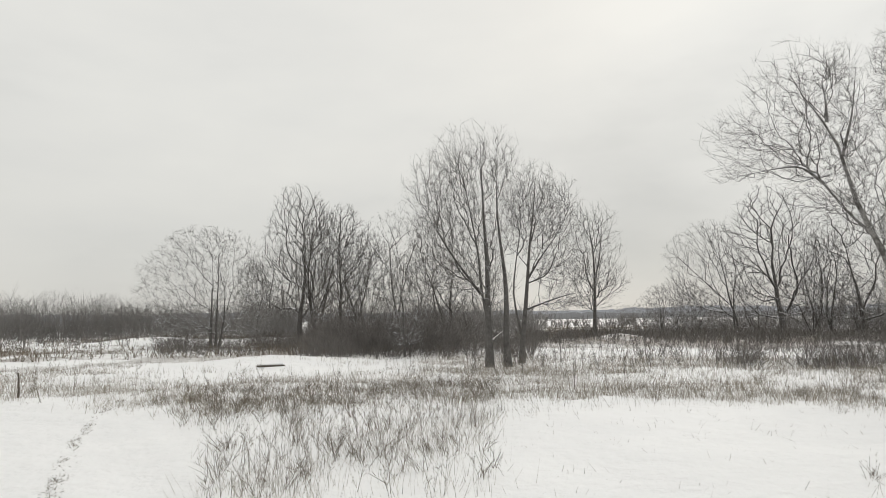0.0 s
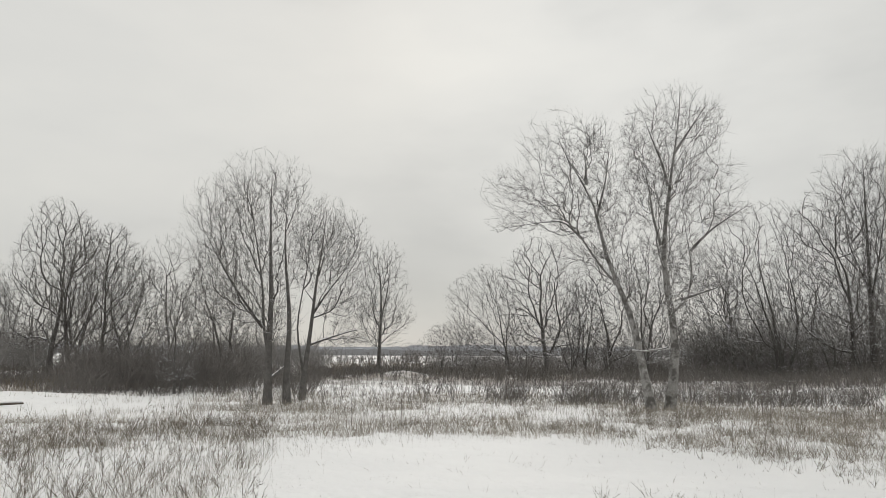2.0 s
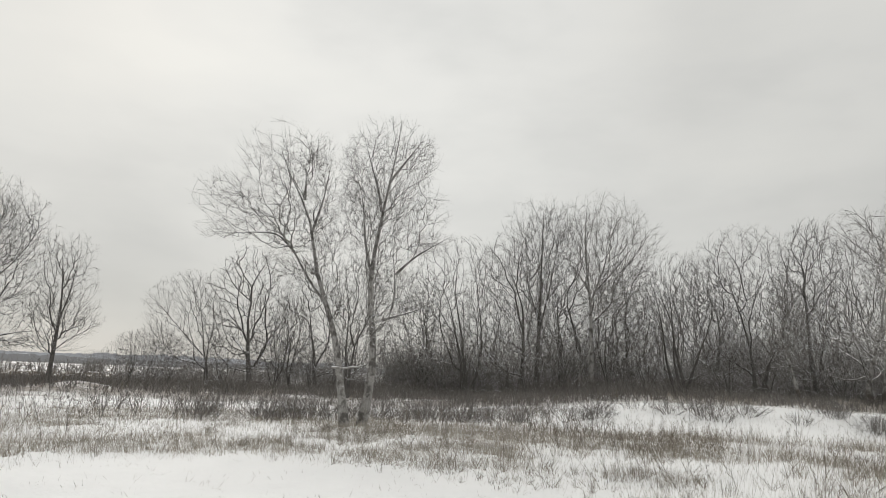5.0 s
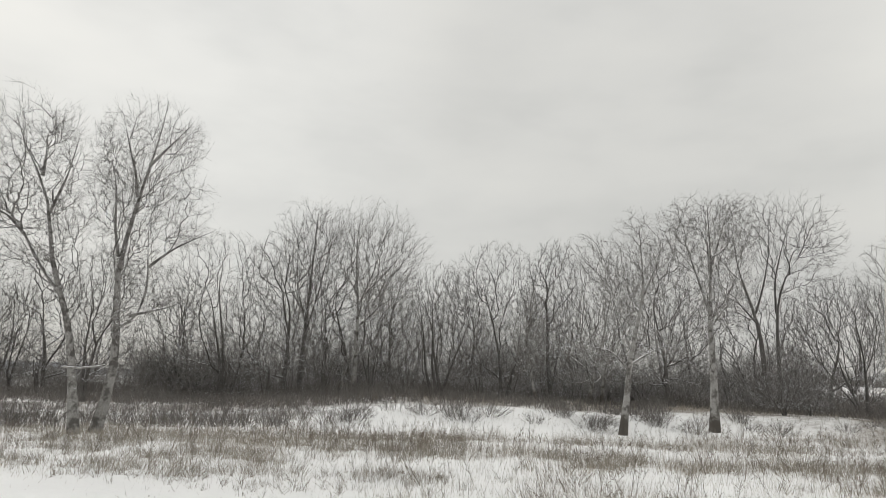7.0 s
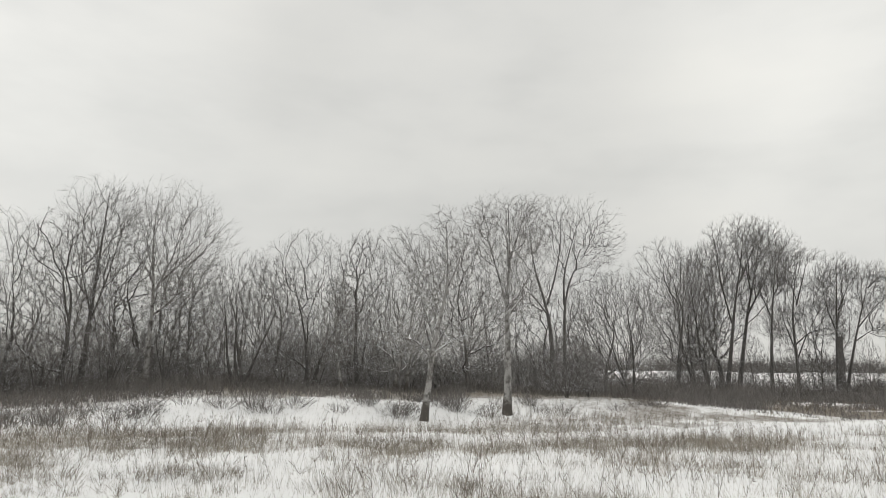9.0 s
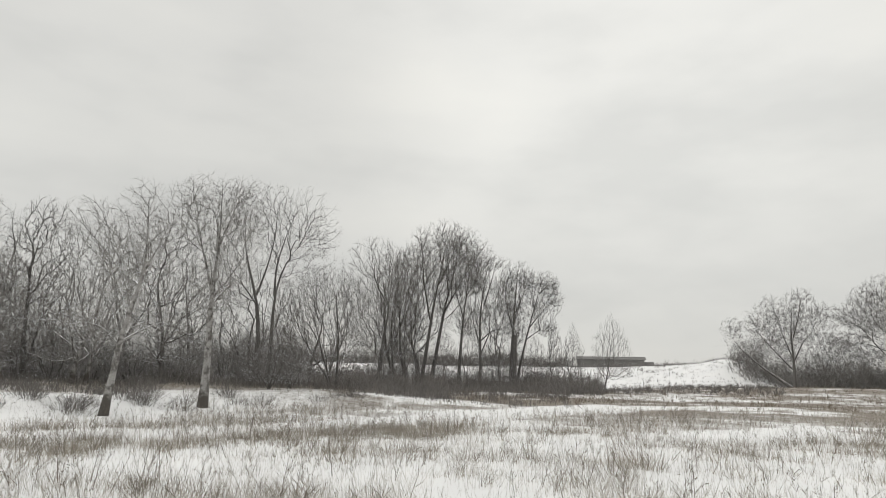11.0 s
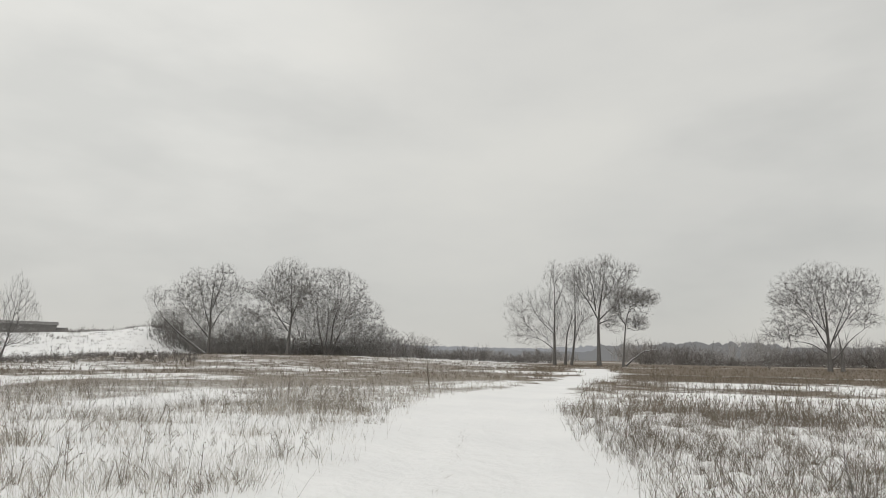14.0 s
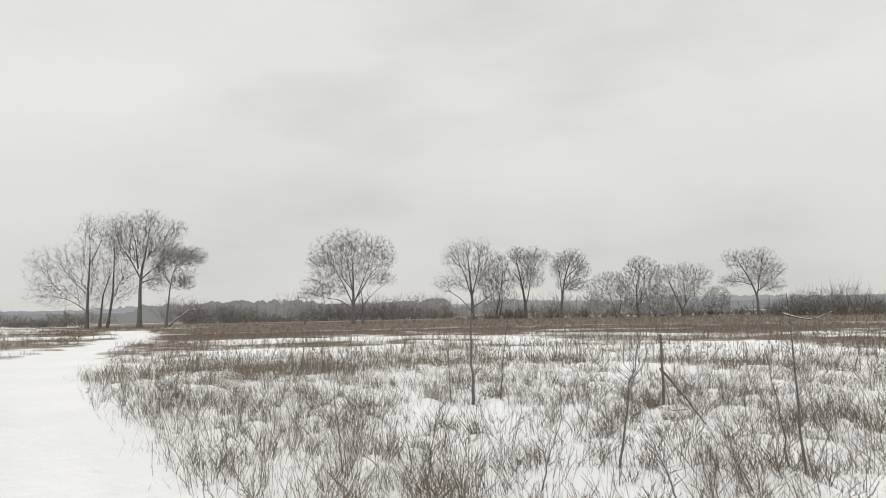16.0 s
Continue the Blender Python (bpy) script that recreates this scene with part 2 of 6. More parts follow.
def island(x, y):
    """The patch of herbs between the track and its side arm."""
    az, d = polar(x, y)
    return between(az, -18.5, 3.5, 1.6) * between(d, 5.9, 18.5, 1.0)


def cover(x, y):
    """How thickly dry growth stands, 0 to 1."""
    az, d = polar(x, y)
    f1, f2 = fractal(x / 2.2, y / 2.2, 21), fractal(x / 9 + 40, y / 9, 31)
    # bands that lie across the line of sight
    band = fractal(az / 22, 9 * np.log(d + 1), 41, 2)
    f3 = fractal(x / 0.8 + 9, y / 0.8, 51, 2)
    c = 0.9 * smooth(0.38, 0.62, 0.3 * f1 + 0.2 * f2 + 0.28 * band + 0.22 * f3)
    # bearing by bearing: open and overgrown stretches
    c = c + 0.3 * f1 * between(az, -21.5, 3.5, 1.5) * between(d, 6.3, 15.5, 0.8) + 0.3 * between(az, 168, 230, 4) * (1 - smooth(16, 19, d))
    c = c * (1 - 0.75 * between(az, -24, -2, 3) * between(d, 20.5, 30, 1.5))
    c = c + 0.12 * between(az, 2, 52, 3) * between(d, 15.5, 20.5, 1) + 0.12 * between(az, 8, 50, 4) * between(d, 22, 42, 2)
    c = c * (1 - 0.85 * between(az, 51, 94, 2) * between(d, bank_edge(az) - 5.5, bank_edge(az) + 4, 1.0)) + 0.3 * between(az, 30, 100, 4) * between(d, 14.5, 23.5, 1.2)
    c = c + 0.5 * between(az, -15, 97, 4) * between(d, 36, 80, 2)
    c = c + 0.45 * between(az, -24, -4, 2) * between(d, 31.5, 36, 2) + 0.4 * between(az, -40, -8, 2) * between(d, 36, 52, 2)
    c = c + 0.4 * between(az, 96, 152, 3) * between(d, 58, 140, 5) + 0.3 * between(az, 100, 146, 3) * between(d, 31, 44, 3)
    c = c + 0.6 * between(az, 156, 180, 3) * between(d, 9, 25, 3) + 0.45 * between(az, 166, 228, 4) * between(d, 55, 170, 6)
    c = c * (1 - 0.7 * between(az, 170, 226, 3) * between(d, 42 + 6 * f2, 52 + 6 * f2, 2)) * (1 - 0.6 * between(az, 190, 222, 3) * between(d, 17, 24, 2))
    c = c * (1 - 0.9 * (1 - smooth(-0.3, 1.0, line_far(x, y, STREAK) + 2 * (f1 - 0.5))))
    c = c * (1 - 0.65 * between(az, 8, 48, 4) * between(d, 5, 13, 1.2)) + 0.3 * (f1 + 0.4) * between(az, 116, 157, 3) * between(d, 28, 75, 4)
    c = c * (1 - between(az, 84, 128, 2) * between(d, 150, 260, 4) * 0.75)
    c = c * smooth(0.0, 0.9, line_far(x, y, SIDE) + 1.6 * (f1 - 0.5)) * smooth(-0.35, 0.15, line_far(x, y, ROAD) + 0.8 * (f1 - 0.5))
    near = 1 - smooth(13, 24, d)
    c = c * (1 - near * (1 - 0.5 * between(az, 157, 230, 3)) * (1 - 0.08 - 0.92 * smooth(0.42, 0.62, 0.6 * f3 + 0.4 * f1)))
    c = c + 0.35 * (between(az, 203, 232, 3) + between(az, 159, 182, 3)) * between(d, 5.5, 14, 1) * smooth(0.1, 0.8, line_far(x, y, ROAD)) + 0.15 * between(az, 82, 100, 3) * between(d, 8, 16, 1)
    here = island(x, y)
    c = c * (1 - 0.8 * here) + (0.12 + 0.5 * smooth(0.35, 0.7, f3)) * here
    lane = 0.62 * fractal(az / 10, 10 * np.log(d + 1), 81, 2) + 0.38 * fractal(x / 3.5, y / 3.5, 83)
    c = c + between(az, 96, 232, 4) * between(d, 16, 75, 3) * (0.65 * smooth(0.4, 0.62, lane) - 0.3 * (1 - smooth(0.34, 0.48, lane))) * smooth(0.3, 1.2, line_far(x, y, ROAD)) * smooth(0, 1.5, line_far(x, y, STREAK))
    c = c + 0.35 * between(az, 156, 232, 3) * smooth(75, 100, d) * smooth(0.5, 2.5, line_far(x, y, ROAD))
    c = c + 0.55 * between(az, 156, 232, 3) * smooth(75, 110, d) * smooth(0.3, 0.55, fractal(az / 14, 14 * np.log(d + 1), 71, 2)) * smooth(0.5, 2.5, line_far(x, y, ROAD))
    return np.clip(c, 0, 1)


def mesh_of(name, verts, faces, smooth_on=True):
    """A mesh from arrays: verts (n, 3), faces (m, 3 or 4)."""
    me = bpy.data.meshes.new(name)
    k = faces.shape[1]
    me.vertices.add(len(verts))
    me.vertices.foreach_set("co", np.ascontiguousarray(verts, np.float32).ravel())
    me.loops.add(faces.size)
    me.loops.foreach_set("vertex_index", np.ascontiguousarray(faces, np.int32).ravel())
    me.polygons.add(len(faces))
    me.polygons.foreach_set("loop_start", np.arange(0, faces.size, k, dtype=np.int32))
    me.polygons.foreach_set("use_smooth", np.full(len(faces), smooth_on))
    me.update(calc_edges=True)
    return me


def piece(name, me, mat, parent=None, label=""):
    me.materials.append(mat)
    ob = new(name, me)
    if parent:
        ob.parent = parent
    if label:
        ob["label"] = label
    return ob


def build_ground():
    turns = 540
    radii = np.concatenate([[0.02], np.geomspace(1.2, 4.9, 8), np.geomspace(5, 30, 110), np.geomspace(30.8, 420, 96), np.geomspace(440, 4200, 18)])
    a = np.radians(np.arange(turns) * 360 / turns)
    R, A = np.meshgrid(radii, a, indexing="ij")
    x, y = R * np.sin(A), R * np.cos(A)
    v = np.stack([x, y, height(x, y)], -1).reshape(-1, 3)
    i, j = np.meshgrid(np.arange(len(radii) - 1), np.arange(turns), indexing="ij")
    n = (j + 1) % turns
    f = np.stack([i * turns + j, i * turns + n, (i + 1) * turns + n, (i + 1) * turns + j], -1).reshape(-1, 4)[:, ::-1]
    me = mesh_of("ground", v, f)
    lit = me.attributes.new("litter", "FLOAT", "POINT")
    az, d = polar(x, y)
    c = cover(x, y) * (0.28 + (0.52 + 0.2 * between(az, 156, 232, 3)) * smooth(14, 50, d)) * (1 - 0.3 * smooth(400, 900, d))
    lit.data.foreach_set("value", c.ravel().astype(np.float32))
    tagged(piece("ground", me, SNOW), "snow-covered meadow with flattened dry grass", "ground", kind="structure")


build_ground()


# ---- trees ----
def unit(v):
    return v / np.maximum(np.linalg.norm(v, axis=-1, keepdims=True), 1e-9)


def grow(rng, start, way, length, k, wander, lift):
    """Limbs of k points each, that wander and bend upwards."""
    pts = [start]
    way = unit(way)
    for _ in range(k - 1):
        way = unit(way + rng.normal(0, wander, way.shape) + np.array([0, 0, lift]))
        pts.append(pts[-1] + way * (length / (k - 1))[:, None])
    return np.stack(pts, 1)


def tubes(pts, r0, sides, tip=0.35, flare=0.0):
    """Tapered tubes round the lines pts (n, k, 3): vertices and faces."""
    n, k, _ = pts.shape
    tang = unit(np.gradient(pts, axis=1))
    ref = np.where(np.abs(tang[..., 2:3]) > 0.9, np.array([1.0, 0, 0]), np.array([0, 0, 1.0]))
    a = unit(np.cross(tang, ref))
    b = np.cross(tang, a)
    u = np.linspace(0, 1, k)
    rad = r0[:, None] * ((tip + (1 - tip) * (1 - u) ** 1.15) + flare * np.exp(-u * 22))[None]
    ang = np.arange(sides) * 2 * np.pi / sides
    ring = pts[:, :, None] + rad[..., None, None] * (a[:, :, None] * np.cos(ang)[:, None] + b[:, :, None] * np.sin(ang)[:, None])
    N, K, S = np.meshgrid(np.arange(n), np.arange(k - 1), np.arange(sides), indexing="ij")
    S2 = (S + 1) % sides
    base = (N * k + K) * sides
    f = np.stack([base + S, base + S2, base + sides + S2, base + sides + S], -1).reshape(-1, 4)
    return ring.reshape(-1, 3), f


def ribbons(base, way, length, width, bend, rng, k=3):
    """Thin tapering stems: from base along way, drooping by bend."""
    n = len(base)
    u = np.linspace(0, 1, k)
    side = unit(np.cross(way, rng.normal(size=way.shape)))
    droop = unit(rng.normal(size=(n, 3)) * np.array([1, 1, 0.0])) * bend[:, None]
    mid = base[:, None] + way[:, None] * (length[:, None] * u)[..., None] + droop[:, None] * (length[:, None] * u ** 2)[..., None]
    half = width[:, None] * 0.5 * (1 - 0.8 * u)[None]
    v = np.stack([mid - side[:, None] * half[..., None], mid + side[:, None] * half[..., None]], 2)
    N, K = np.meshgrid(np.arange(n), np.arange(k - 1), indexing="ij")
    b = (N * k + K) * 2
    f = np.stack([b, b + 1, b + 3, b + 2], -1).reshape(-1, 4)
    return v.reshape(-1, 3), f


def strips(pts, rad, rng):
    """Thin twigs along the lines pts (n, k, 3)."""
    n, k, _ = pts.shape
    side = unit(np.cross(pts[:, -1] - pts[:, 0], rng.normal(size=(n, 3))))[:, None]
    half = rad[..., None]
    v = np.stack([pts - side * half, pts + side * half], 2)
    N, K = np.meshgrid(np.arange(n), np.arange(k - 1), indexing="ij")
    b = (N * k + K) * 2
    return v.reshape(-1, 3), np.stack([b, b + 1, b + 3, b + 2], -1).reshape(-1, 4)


def joined(*pairs):
    vs, fs, off = [], [], 0
    for v, f in pairs:
        vs.append(v)
        fs.append(f + off)
        off += len(v)
    return np.concatenate(vs), np.concatenate(fs)


FORMS = {  # crown's foot, height of its widest part, roundness of its top, pull to the root, dislike of turning, of sinking, of leaving the stem, tips' lift
    "spread": (0.1, 0.42, 0.4, 0.26, 0.16, 0.0, 0.02, 0.05),
    "umbrella": (0.22, 0.5, 0.4, 0.3, 0.2, 0.06, 0.025, 0.1),
    "poplar": (0.16, 0.45, 0.4, 0.3, 0.22, 0.12, 0.02, 0.2),
    "oval": (0.1, 0.4, 0.4, 0.28, 0.18, 0.06, 0.02, 0.12),
    "birch": (0.22, 0.45, 0.4, 0.22, 0.12, 0.0, 0.015, 0.0),
    "fan": (0.08, 0.45, 0.4, 0.4, 0.3, 0.1, 0.03, 0.15),
    "young": (0.16, 0.22, 0.9, 0.45, 0.1, 0.25, 0.0, 0.3),
}


def net(start, ways, paths, pts, pull, bend, rise, bud):
    """Joins crown points to the stems one by one, each by the cheapest way: short, near the root, with little turning and sinking.
    Returns the order of joining, and each point's parent."""
    n0, n = len(start), len(pts)
    pos, way, path = np.concatenate([start, pts]), np.zeros((n0 + n, 3)), np.zeros(n0 + n)
    way[:n0], path[:n0] = ways, paths
    best, parent, waiting = np.full(n, 1e9), np.zeros(n, int), np.ones(n, bool)

    def offer(j, extra):
        v = pts - pos[j]
        far = np.sqrt((v * v).sum(1)) + 1e-6
        cost = far * (1 + bend + rise) - bend * (v @ way[j]) - rise * v[:, 2] + (pull * path[j] + extra)
        m = waiting & (cost < best)
        best[m], parent[m] = cost[m], j
    for j in range(n0):
        offer(j, bud)
    order = []
    for _ in range(n):
        i = int(np.argmin(best))
        waiting[i], best[i] = False, 2e9
        j, p = n0 + i, parent[i]
        v = pos[j] - pos[p]
        far = math.sqrt(v @ v) + 1e-6
        way[j] = 0.65 * v / far + 0.35 * way[p]
        way[j] /= math.sqrt(way[j] @ way[j]) + 1e-9
        path[j] = path[p] + far
        order.append(j)
        offer(j, 0.0)
    return order, parent


def prisms(a, b, ra, rb, sides=3):
    """Short straight tubes from a to b."""
    n = len(a)
    t = unit(b - a)
    ref = np.where(np.abs(t[:, 2:3]) > 0.9, np.array([1.0, 0, 0]), np.array([0, 0, 1.0]))
    u = unit(np.cross(t, ref))
    w = np.cross(t, u)
    ang = np.arange(sides) * 2 * np.pi / sides
    ring = u[:, None] * np.cos(ang)[:, None] + w[:, None] * np.sin(ang)[:, None]
    v = np.stack([a[:, None] + ring * ra[:, None, None], b[:, None] + ring * rb[:, None, None]], 1)
    N, S = np.meshgrid(np.arange(n), np.arange(sides), indexing="ij")
    S2 = (S + 1) % sides
    base = N * 2 * sides
    return v.reshape(-1, 3), np.stack([base + S, base + S2, base + sides + S2, base + sides + S], -1).reshape(-1, 4)


def tree(name, label, az, d, h, left, right, form, seed, stems=((0.0, 0.0, 1.0),), fine=1.0, woods=(BARK_GREY, TWIG_GREY), girth=0.016, base=None,
         twig=0.005, category="tree", group="bare trees", path=None, bare=None, forks=(), twig_len=1.0, per=3, crook=1.0, lobes=()):
    """A leafless tree at a bearing and distance, h high, its crown reaching left and right of the foot.
    stems: (foot offset, lean, height share) of each; path: bends of the one stem, as shares of the height;
    forks: boughs as thick as stems; lobes: the crown's rounded masses, each (aside, up, half width, half height)."""
    rng = np.random.default_rng(seed)
    low, wide, blunt, pull, bend, rise, bud, lift = FORMS[form]
    low = low if bare is None else bare
    top = new(name)
    tagged(top, label, category, group)
    x, y = at(az, d)
    axis, half = (right - left) / 2, (right + left) / 2
    lines, radii = [], []
    for foot, lean, share in stems:
        if path:
            key = np.array([(0, 0)] + [(a, b) for a, b in path])
            u = np.linspace(0, 1, 12)
            line = np.stack([np.interp(u, key[:, 1] / key[-1, 1], key[:, 0]) * h, rng.normal(0, 0.006, 12).cumsum() * h, u * key[-1, 1] * h], -1)
            line[1:-1, 0] = (line[:-2, 0] + 2 * line[1:-1, 0] + line[2:, 0]) / 4
        else:
            line = grow(rng, np.array([[foot * h, 0.0, 0.0]]), np.array([[lean * 1.15, rng.normal(0, 0.06), 1.0]]), np.array([h * share * 0.7]), 12, 0.085, 0.02)[0]
            line[:, 0] += np.linspace(0, 1, 12) ** 2 * (axis - line[-1, 0]) * (0.75 if len(stems) == 1 else 0.15)
        line[0, 2] -= 0.15
        lines.append(line)
        radii.append(girth * h * share * rng.uniform(0.85, 1.05) * (1 if len(stems) == 1 else 0.8))
    for fork in forks:
        key = np.array(fork) * h
        run = np.concatenate([[0], np.cumsum(np.hypot(*np.diff(key, axis=0).T))])
        u = np.linspace(0, run[-1], 12)
        across, up = np.interp(u, run, key[:, 0]), np.interp(u, run, key[:, 1])
        line = np.stack([across, np.interp(up[0], lines[0][:, 2], lines[0][:, 1]) + np.linspace(0, 1, 12) * rng.uniform(-0.16, 0.16) * h, up], -1)
        line[1:-1] = (line[:-2] + 2 * line[1:-1] + line[2:]) / 4
        lines.append(line)
        radii.append(girth * h * (0.8 if fork[0][1] < 0.05 else 0.36))
    z0 = low * h
    trunk, tr = np.stack(lines), np.array(radii)
    # points that the boughs reach: a lobed dome, fuller towards its outside
    tip = 0.055 * h * twig_len
    n = int(1600 * fine ** 0.7)

    def dome(p):
        """How far out points lie, as a share of the crown's reach there, and how high."""
        s = np.clip((p[:, 2] - z0 * 0.8) / (h - tip * 0.7 - z0 * 0.8), 0, 1)
        w = np.where(s < wide, np.sin(np.pi / 2 * (0.5 + 0.5 * s / wide)), np.clip(1 - ((s - wide) / (1 - wide)) ** 2, 0, 1) ** blunt)
        turn = np.arctan2(p[:, 1], p[:, 0] - axis)
        w = w * (0.95 + 0.1 * np.sin(turn * 3 + seed + 7 * s) + 0.07 * np.sin(turn * 5 + 2.3 * seed - 15 * s))
        out = np.hypot(p[:, 0] - axis, p[:, 1]) / np.maximum((half * 1.22 - tip * 0.6) * w, 1e-6)
        return np.where((p[:, 2] > z0 * 0.7) & (p[:, 2] < h - tip * 0.7), out, 9.0), s
    lobe = np.array(lobes) * h
    deep = rng.normal(0, 0.07 * h, len(lobe))

    def fill(m, swell):
        """Points that fill the crown, more of them towards its outside."""
        if len(lobe):
            size = (lobe[:, 2] ** 1.5 * lobe[:, 3]) ** 0.8
            who = rng.choice(len(lobe), m, p=size / size.sum())
            # most in the masses, the rest between one and the next
            mate = rng.choice(len(lobe), m, p=size / size.sum())
            k = np.where(rng.random(m) < 0.3, rng.uniform(0, 0.7, m), 0.0)[:, None]
            mass = lobe[who] * (1 - k) + lobe[mate] * k
            back = deep[who] * (1 - k[:, 0]) + deep[mate] * k[:, 0]
            ball = rng.normal(0, 0.6, (m, 3))
            ball *= np.minimum(1, 1.3 / np.maximum(np.linalg.norm(ball, axis=1, keepdims=True), 1e-6))
            q = np.stack([mass[:, 0], back, mass[:, 1]], -1) + ball * np.stack([mass[:, 2] - tip * 0.3, mass[:, 2] * 1.2, mass[:, 3] - tip * 0.3], -1) * swell
            return q[q[:, 2] > 0.3]
        q = rng.uniform(-1, 1, (m * 8, 3)) * np.array([half * 1.3, half * 1.3, (h - z0) / 2]) + np.array([axis, 0, (h + z0) / 2])
        out, s = dome(q)
        return q[(out < swell) & (rng.random(len(q)) < 0.3 + 0.7 * np.maximum(out, s) ** 2)][:m]
    p = fill(n, 1.0)
    n = len(p)
    # stem points that may bear boughs
    k = 20
    u = np.linspace(0, 11, k)
    fine_line = np.stack([np.stack([np.interp(u, np.arange(12), ln[:, c]) for c in range(3)], -1) for ln in trunk])
    gone = np.linspace(0, 1, k)[None] * np.linalg.norm(trunk[:, -1] - trunk[:, 0], axis=1)[:, None] + trunk[:, :1, 2]
    aim = unit(np.gradient(fine_line, axis=1))
    bears = fine_line[..., 2] > z0 * (0.75 if not forks else 1.0)
    bears[:, -1] = True
    owner = np.repeat(np.arange(len(trunk)), k).reshape(-1, k)[bears]
    start, n0 = fine_line[bears], int(bears.sum())
    order, parent = net(start, aim[bears], gone[bears], p, pull, bend, rise, bud * h)
    pos = np.concatenate([start, p])
    up = np.concatenate([np.arange(n0), parent])
    load = np.ones(n0 + n)
    for j in reversed(order):
        load[up[j]] += load[j]
    # ease the joints, then let the boughs wander a little
    for _ in range(2):
        total, many = np.zeros_like(pos), np.zeros(n0 + n)
        np.add.at(total, parent, p * load[n0:, None])
        np.add.at(many, parent, load[n0:])
        fork_on = many[n0:] > 0
        mean = total[n0:][fork_on] / many[n0:][fork_on, None]
        p[fork_on] = 0.5 * p[fork_on] + 0.25 * pos[parent][fork_on] + 0.25 * mean
        pos[n0:] = p
    p += rng.normal(0, 0.0022 * h * crook, p.shape)
    pos[n0:] = p
    rad = min(girth, 0.024) * h * 0.8 * (load / max(n, 1)) ** 0.41 / len(trunk) ** 0.25
    rad[:n0] = 1e9
    rad[n0:] = np.maximum(rad[n0:], twig * 0.55)
    for j in order:
        rad[j] = min(rad[j], 0.92 * rad[up[j]])
    rad[:n0] = 0
    rad = np.maximum(rad, twig * 0.5)
    boles = [piece("trunk" if i == 0 else "stem", mesh_of("trunk", *tubes(trunk[i:i + 1], tr[i:i + 1], 10, 0.05 if path else 0.12, 0.35 if trunk[i, 0, 2] < 0.5 else 0.0)), woods[0], top)
             for i in range(len(trunk))]
    heir = np.full(n0 + n, -1)
    for j in order:
        q = up[j]
        if heir[q] < 0 or load[j] > load[heir[q]]:
            heir[q] = j
    single = np.zeros(n0 + n, bool)
    roots = sorted((j for j in order if up[j] < n0 and load[j] > 0.012 * n), key=lambda j: -load[j])[:16]
    for j in roots:
        chain = [up[j], j]
        single[j] = True
        while heir[chain[-1]] >= 0 and rad[heir[chain[-1]]] > 1.6 * twig:
            chain.append(heir[chain[-1]])
            single[chain[-1]] = True
        line, r = pos[chain], rad[chain]
        r[0] = r[1]
        v, f = tubes(line[None], np.array([1.0]), 5, 1.0)
        v = line.repeat(5, 0) + (v - line.repeat(5, 0)) * r.repeat(5)[:, None]
        piece("limb", mesh_of("limb", v, f), woods[0], boles[owner[up[j]]])
    rest = np.array([j for j in order if not single[j]])
    stout = rest[rad[rest] > 1.1 * twig]
    thin = rest[rad[rest] <= 1.1 * twig]
    boughs = prisms(pos[up[stout]], pos[stout], np.minimum(rad[stout] * 1.25, np.maximum(rad[up[stout]], rad[stout])), rad[stout])
    sprays = strips(np.stack([pos[up[thin]], pos[thin]], 1), np.stack([rad[thin], rad[thin] * 0.85], 1), rng)
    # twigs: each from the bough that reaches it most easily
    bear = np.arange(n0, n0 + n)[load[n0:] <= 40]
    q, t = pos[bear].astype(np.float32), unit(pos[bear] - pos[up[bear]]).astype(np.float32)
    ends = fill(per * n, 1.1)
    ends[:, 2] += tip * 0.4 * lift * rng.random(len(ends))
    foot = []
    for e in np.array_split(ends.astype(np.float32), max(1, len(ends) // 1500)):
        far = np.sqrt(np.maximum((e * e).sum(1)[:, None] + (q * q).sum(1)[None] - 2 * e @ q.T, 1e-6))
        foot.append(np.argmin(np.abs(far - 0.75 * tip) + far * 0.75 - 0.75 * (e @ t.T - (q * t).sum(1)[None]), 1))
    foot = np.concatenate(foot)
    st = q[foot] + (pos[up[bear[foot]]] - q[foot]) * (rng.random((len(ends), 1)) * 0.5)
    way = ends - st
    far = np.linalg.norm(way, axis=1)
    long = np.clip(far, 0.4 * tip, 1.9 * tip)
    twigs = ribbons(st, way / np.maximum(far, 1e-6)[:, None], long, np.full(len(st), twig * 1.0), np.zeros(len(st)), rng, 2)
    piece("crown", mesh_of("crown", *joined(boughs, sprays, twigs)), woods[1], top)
    z = height_at(x, y) if base is None else base
    top.matrix_world = pose(x, y, z, 0, 0, -az)
    return top


GREY, DARK, PALE = (BARK_GREY, TWIG_GREY), (BARK_DARK, TWIG_DARK), (BARK_PALE, TWIG_PALE)
ONE = ((0.0, 0.0, 1.0),)
# the row beyond the meadow
MID = dict(twig=0.0095)
THICK = dict(twig=0.0098, fine=0.9)
tree("round_tree", "round-crowned bare grey tree forking low beside a snow mound", -18.6, 47.6, 8.6, 4.2, 3.0, "spread", 1, ((-0.02, -0.14, 0.95), (0.01, 0.05, 1.0), (0.03, 0.22, 0.85)), woods=GREY, twig=0.0115, fine=1.7)
tree("willow_tree", "tall bare dark willow above brushwood", -11.9, 56, 13.3, 3.2, 2.6, "oval", 2, woods=DARK, **THICK)
tree("willow_tree", "bare dark willow with a straight stem", -10.5, 54.5, 11.9, 1.8, 2.0, "oval", 3, woods=DARK, **THICK)
